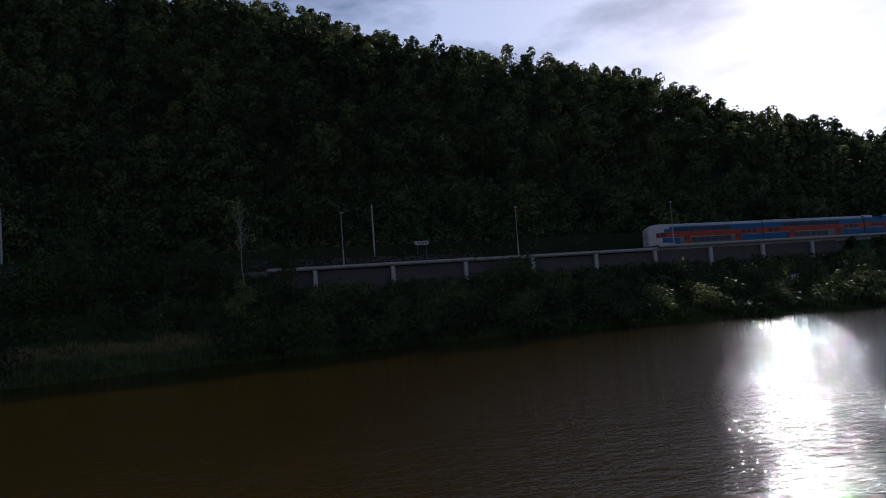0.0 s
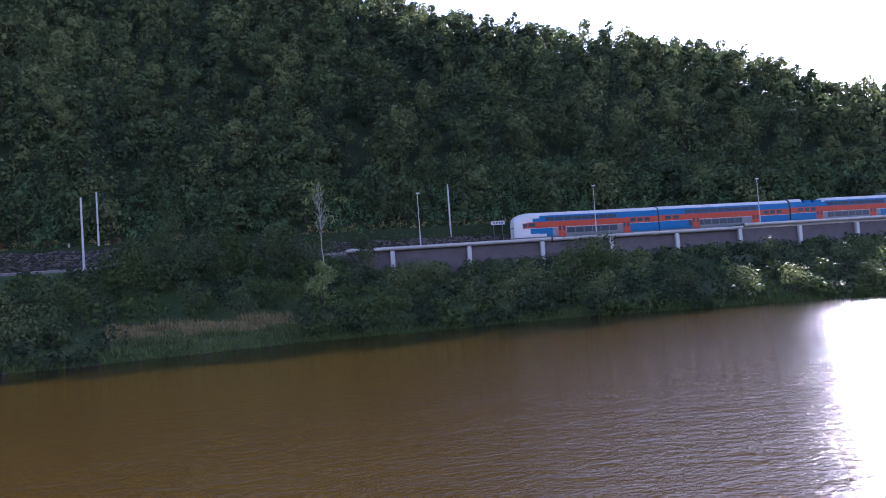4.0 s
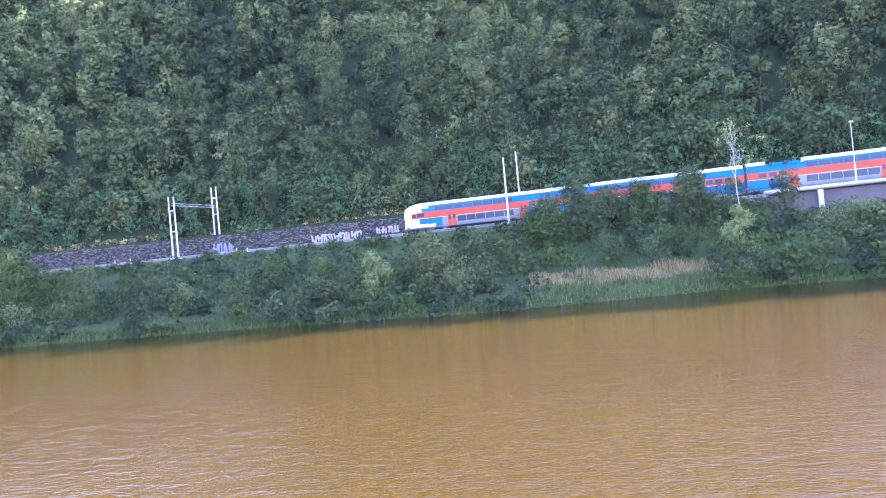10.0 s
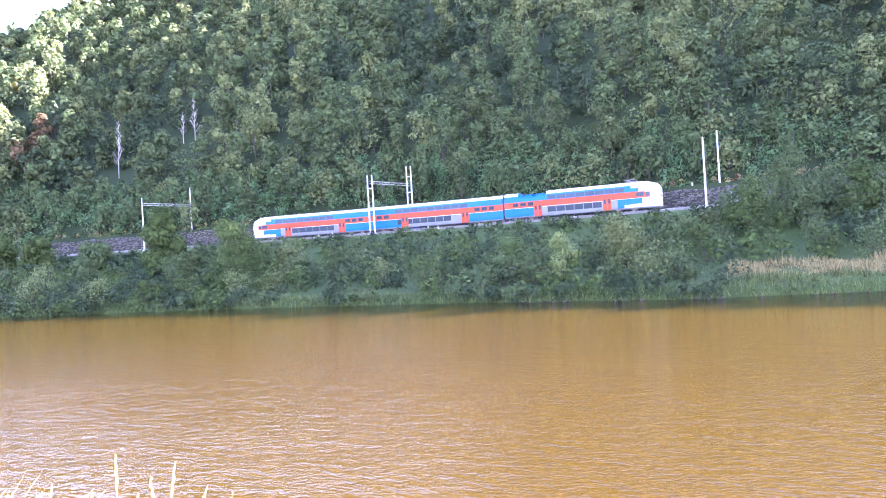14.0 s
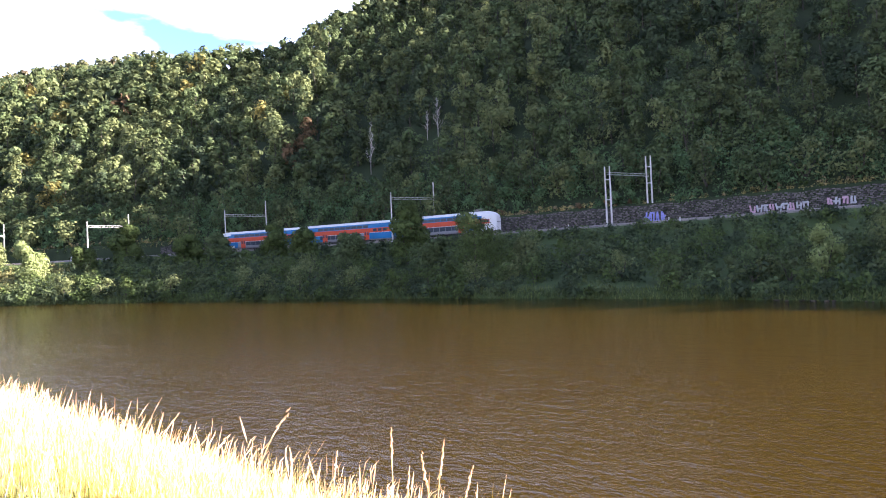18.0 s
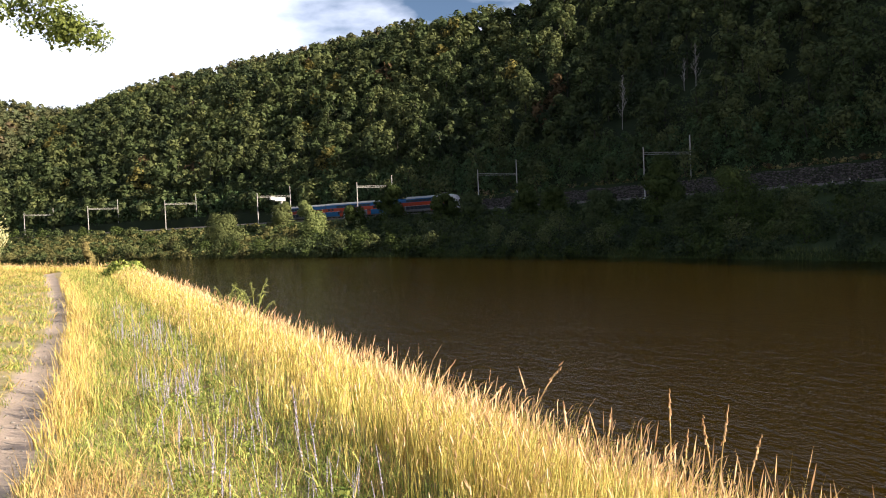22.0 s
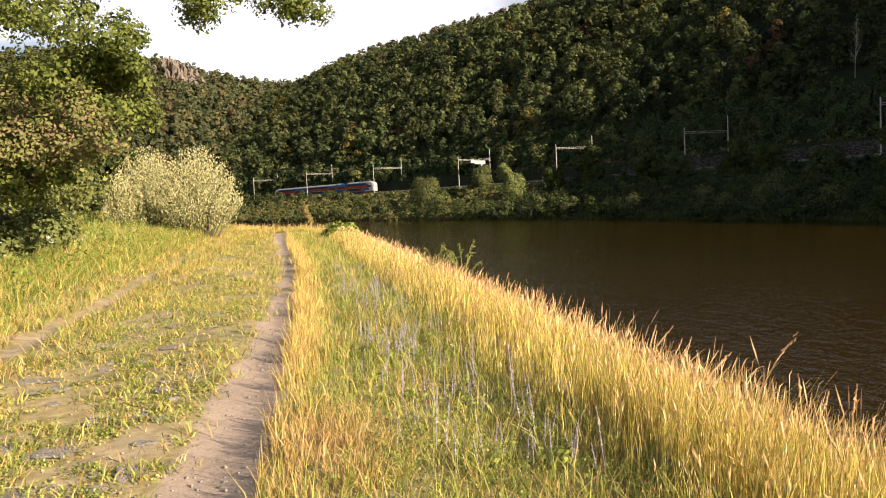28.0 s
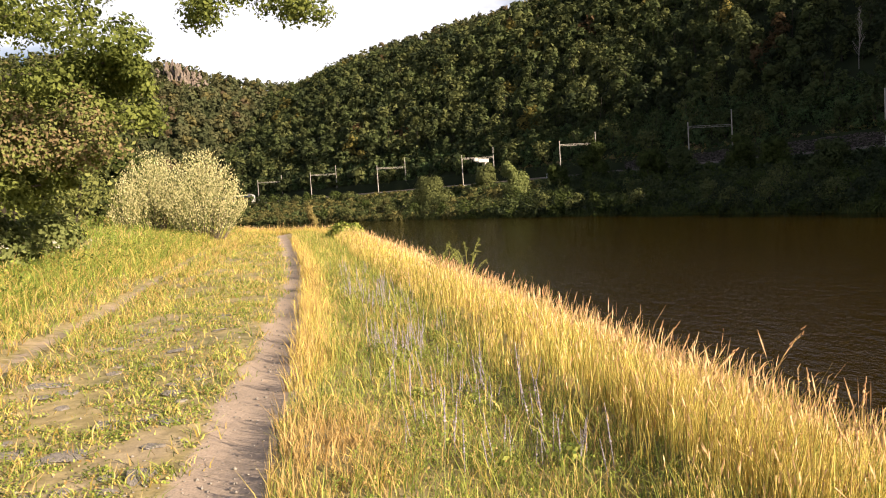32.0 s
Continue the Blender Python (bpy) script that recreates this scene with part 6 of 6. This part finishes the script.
def willow():
    """Rounded willow shrubs: many shoots fanning out from the foot, with narrow silvery leaves."""
    r = np.random.default_rng(31)
    for az, d, w, h, n in ((-17.8, 45, 5.0, 5.0, 520), (-21.1, 46, 3.9, 4.6, 380), (-23.0, 45, 1.6, 3.2, 90)):
        x, y = polar(az, d)
        u, v = UX * x + UY * y, UY * x - UX * y
        top = empty("willow_shrub", pose(x, y, float(near_height(np.array(u), np.array(v))) - 0.1), "silvery sunlit willow shrub beside the path", "shrub")
        a = r.random(n) * 6.283
        t = r.random(n) ** 0.7 * 1.25
        foot = np.stack([np.cos(a) * w * 0.16 * t, np.sin(a) * w * 0.16 * t, 0 * a], 1)
        tip = np.stack([np.cos(a) * w * 0.5 * np.sin(t) * 1.06, np.sin(a) * w * 0.5 * np.sin(t) * 1.06, h * (0.12 + 0.88 * np.cos(t * 0.98)) * (0.8 + 0.25 * r.random(n))], 1)
        bm = bmesh.new()
        for k in range(0, n, 7):
            rod(bm, foot[k], (foot[k] * 0.4 + tip[k] * 0.6), 0.03, 0.01, 5)
        part("trunk", bm, BARK, top)
        m = 34
        f = (0.25 + 0.78 * r.random((n, m)) ** 0.8)
        p = foot[:, None] * (1 - f[..., None]) + tip[:, None] * f[..., None] + r.normal(size=(n, m, 3)) * 0.09
        ax = (tip - foot)[:, None] / np.linalg.norm(tip - foot, axis=1)[:, None, None] + r.normal(size=(n, m, 3)) * 0.5
        ax /= np.linalg.norm(ax, axis=2)[..., None]
        wd = np.cross(ax, r.normal(size=(n, m, 3)))
        wd /= np.linalg.norm(wd, axis=2)[..., None]
        L, B = 0.13, 0.026
        V = np.stack([p - ax * L * 0.5, p + wd * B, p + ax * L * 0.5, p - wd * B], 2).reshape(-1, 3)
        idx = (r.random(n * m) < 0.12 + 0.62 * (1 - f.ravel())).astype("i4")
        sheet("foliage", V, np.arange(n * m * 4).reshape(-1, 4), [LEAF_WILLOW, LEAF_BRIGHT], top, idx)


willow()


def limb(bm, pts, r0, r1):
    for i in range(len(pts) - 1):
        a, b = r0 + (r1 - r0) * i / (len(pts) - 1), r0 + (r1 - r0) * (i + 1) / (len(pts) - 1)
        rod(bm, pts[i], pts[i + 1], a, b, 8)


def big_tree():
    """Poplar on the left slope; one limb reaches over the path."""
    r = np.random.default_rng(41)
    tx, ty = polar(-36, 22)
    u, v = UX * tx + UY * ty, UY * tx - UX * ty
    z = float(near_height(np.array(u), np.array(v)))
    top = empty("poplar_tree", pose(tx, ty, z), "large leafy poplar leaning over the grassy slope", "tree")
    bm = bmesh.new()
    limb(bm, [(0, 0, -0.2), (0.2, 0.1, 3), (0.1, 0.4, 6.5), (0.5, 0.2, 10), (0.3, 0, 14)], 0.38, 0.12)
    part("trunk", bm, BARK, top)
    spots = []          # bearing, distance, elevation, size of each leafy bough
    for az, d, el, rr in ((-31, 20, 14, 1.7), (-28, 20, 15.5, 1.6), (-25.5, 20, 14, 1.4), (-24, 19.5, 12, 1.3), (-22.5, 19.5, 10.6, 1.0), (-21.4, 19.5, 9.6, 0.7), (-30, 20, 10.5, 1.5), (-27, 20, 10.2, 1.4),
                          (-24.6, 20, 8.8, 1.2), (-23, 20, 8.0, 0.9), (-31, 20.5, 7.2, 1.3), (-28.5, 20, 6.8, 1.1), (-26, 20, 6.6, 0.9), (-33, 21, 11, 1.8), (-34, 21, 16, 2.0), (-37, 22, 13, 2.2), (-36, 22, 19, 2.2), (-31, 21, 20, 2.0), (-27, 20, 19, 1.4), (-40, 22, 9, 2.0), (-31, 20, 4.6, 1.2), (-28.6, 20, 4.3, 1.0), (-26.2, 20, 4.4, 0.8), (-30, 20, 2.6, 1.0), (-27.6, 20, 2.6, 0.8), (-33, 20.5, 3.5, 1.2)):
        x, y = polar(az, d)
        spots.append((x - tx, y - ty, 5.5 + d * math.tan(radians(el)) - z, rr))
    for e in spots[::2]:
        bm = bmesh.new()
        rr, e = e[3], Vector(e[:3])
        limb(bm, [Vector((0.15, 0.2, max(2.5, e.z * 0.6))), e * 0.55 + Vector((0, 0, e.z * 0.4)), e], 0.1, 0.02)
        part("branch", bm, BARK, top)
    c, q = [], []
    for ex, ey, ez, er in spots:
        for k in range(7):
            c.append(np.array((ex, ey, ez)) + r.normal(size=3) * (0.55, 0.55, 0.45) * er)
            rr = er * (0.3 + 0.3 * r.random())
            q.append((rr, rr, rr * 0.75))
    V, F, _ = leaves(c, q, 50000, 0.055, r=r, shell=0.25)
    sheet("crown", V, F, LEAF_POPLAR, top)
    c, q = [], []
    for k in range(26):
        az, el = -32 + 9.5 * r.random(), 4.4 + 3.2 * r.random()
        x, y = polar(az, 18.9)
        c.append((x - tx, y - ty, 5.5 + 18.9 * math.tan(radians(el)) - z))
        q.append((0.5, 0.5, 0.6))
    V, F, _ = leaves(c, q, 8500, 0.046, r=r, shell=0.15)
    sheet("dry_vine", V, F, [LEAF_DRY, LEAF_FRESH], top, (r.random(len(F)) < 0.6).astype("i4"))["label"] = "hanging dry brown climber"
    # limb over the path
    far = []
    for az, d, el in ((-16.0, 13, 14.3), (-14.9, 13, 13.8), (-10.4, 13, 14.5), (-9.2, 13, 14.3), (-12.5, 13, 16.2), (-19.0, 14, 16.5)):
        x, y = polar(az, d)
        far.append((x - tx, y - ty, 5.5 + d * math.tan(radians(el)) - z))
    bm = bmesh.new()
    limb(bm, [Vector((0.2, 0.2, 6.0)), Vector((4.5, -2.5, 8.2)), Vector(far[5]) + Vector((0, 0, 0.8)), Vector(far[4]) + Vector((0, 0, 0.6)), Vector(far[3]) + Vector((0.4, 0, 0.6))], 0.16, 0.03)
    part("branch", bm, BARK, top)
    c, q = [], []
    for i, e in enumerate(far):
        for k in range(3):
            c.append(np.array(e) + r.normal(size=3) * (0.25, 0.25, 0.12))
            q.append((0.27, 0.27, 0.27))
    V, F, _ = leaves(c, q, 5200, 0.034, r=r, shell=0.15)
    sheet("leaf_sprays", V, F, LEAF_POPLAR, top)


big_tree()


def near_thicket():
    r = np.random.default_rng(43)
    for az, d, w, h, m, lab in ((-22.6, 58, 7.0, 5.6, LEAF_BANK, "dark green shrub behind the willow"), (-26.2, 40, 6.0, 4.6, LEAF_FRESH, "fresh green shrub on the slope"), (-30.0, 36, 7.0, 5.0, LEAF_POPLAR, "green shrub on the slope"),
                                (-34.0, 34, 7.0, 5.5, LEAF_FRESH, "green shrub on the slope"), (-24.5, 60, 9.0, 8.0, LEAF[0], "dark green tree on the slope"), (-29.0, 58, 10.0, 9.0, LEAF[1], "green tree on the slope"),
                                (-7.6, 37, 2.0, 0.7, GRASS_GREEN, "low bright green weed bush on the bank"), (-6.2, 36, 1.6, 0.6, GRASS_GREEN, "low bright green weed bush on the bank"), (-28.0, 26, 2.6, 1.7, LEAF_BRIGHT, "low bright green weed bush on the slope"), (-31.5, 22, 2.4, 1.5, LEAF_BRIGHT, "low bright green weed bush on the slope")):
        x, y = polar(az, d)
        u, v = UX * x + UY * y, UY * x - UX * y
        shrub("slope_" + ("tree" if "tree" in lab else "shrub"), x, y, float(near_height(np.array(u), np.array(v))), w, h, m, 3000, 0.07 if d < 38 else 0.11 if d < 50 else 0.2, lab, "tree" if "tree" in lab else "shrub", r, nl=12)


near_thicket()


def stalk(u, v, h, bx, by, r, heavy=True):
    """Single tall grass stalk with a drooping seed head."""
    x, y, z = near_place(u, v)
    top = empty("grass_stalk", pose(x, y, z), "tall dry grass stalk with a seed head", "grass stalk", "tall stalks at the river edge")
    pts = [Vector((bx * t * t, by * t * t, h * (t - 0.12 * t ** 3))) for t in np.linspace(0, 1, 7)]
    bm = bmesh.new()
    limb(bm, pts, 0.005, 0.0025)
    part("stem", bm, GRASS_DRY, top)
    a, b = pts[-2], pts[-1] + (pts[-1] - pts[-2]) * 0.4
    bm = bmesh.new()
    for i, t in enumerate(np.linspace(0, 0.92, 12)):
        p, q = a.lerp(b, t), a.lerp(b, t + 0.12)
        side = Vector(r.normal(size=3)) * 0.004
        rr = 0.0075 * math.sin(0.4 + 2.5 * t)
        rod(bm, p + side, q + side * 0.5, rr, rr * 0.4, 5)
    part("seed_head", bm, SEED, top)


def stalks():
    r = np.random.default_rng(17)
    # the tallest ones, by bearing, distance and elevation of their tips
    for az, d, el, bx, by in ((22.7, 5.7, -10.1, 0.28, -0.1), (29.9, 5.0, -12.0, 0.02, 0.03), (33.4, 4.8, -12.9, 0.1, 0.0), (32.0, 4.9, -13.6, -0.05, 0.05), (35.2, 4.7, -14.6, 0.2, 0.05), (31.0, 5.1, -14.4, 0.05, 0.0)):
        x, y = polar(az, d)
        bx_, by_ = x - bx, y - by
        u, v = UX * bx_ + UY * by_, UY * bx_ - UX * by_
        stalk(u, v, (5.5 + d * math.tan(radians(el)) - float(near_height(np.array(u), np.array(v)))) / 0.88, bx, by, r)
    for i in range(96):
        u, v = 3.3 + 19 * r.random() ** 1.5, 2.35 + 0.75 * r.random()
        tip = 4.3 + 0.24 * r.random() - 0.2 * (v - 2.4)
        stalk(u, v, tip - float(near_height(np.array(u), np.array(v))), 0.05 + r.normal() * 0.1, r.normal() * 0.1, r)


stalks()


def plume_plant(az, d, top_z, seed):
    """Tall weed at the bank's edge with drooping pale plumes."""
    r = np.random.default_rng(seed)
    x, y = polar(az, d)
    u, v = UX * x + UY * y, UY * x - UX * y
    z = float(near_height(np.array(u), np.array(v)))
    top = empty("plume_plant", pose(x, y, z), "tall weed with drooping pale plumes at the river edge", "plant")
    h = top_z - z
    for i in range(7):
        a = 6.283 * i / 7 + r.random()
        reach = 0.15 + 0.4 * r.random()
        hh = h * (0.7 + 0.3 * r.random())
        pts = [Vector((math.cos(a) * reach * t ** 2, math.sin(a) * reach * t ** 2, hh * (1.25 * t - 0.27 * t ** 3 * (1 + reach)))) for t in np.linspace(0, 1, 7)]
        bm = bmesh.new()
        limb(bm, pts, 0.008, 0.004)
        ob = part("stem", bm, GRASS_GREEN, top)
        bm = bmesh.new()
        for k in range(10):
            p = pts[4].lerp(pts[6], k / 9)
            rod(bm, p, p + Vector(r.normal(size=3)) * 0.035, 0.016, 0.006, 5)
        part("plume", bm, LEAF_FRESH, ob)


plume_plant(1.3, 14.0, 4.95, 3)
plume_plant(-0.6, 15.5, 4.75, 5)


def weed_flowers():
    """Small white umbels scattered in the weeds of the slope."""
    r = np.random.default_rng(51)
    u, v = 9 + 16 * r.random(90), -5.8 - 5.5 * r.random(90)
    x, y = near_xy(u, v)
    z = near_height(u, v) + 0.55 + 0.35 * r.random(90)
    c = np.stack([x, y, z], 1)
    V, F, _ = leaves(c, np.full((90, 3), 0.05), 900, 0.022, r=r)
    tagged(sheet("white_umbels", V, F, PETAL), "small white flower umbels among the weeds", "flowers", kind="stuff")


weed_flowers()


motions()
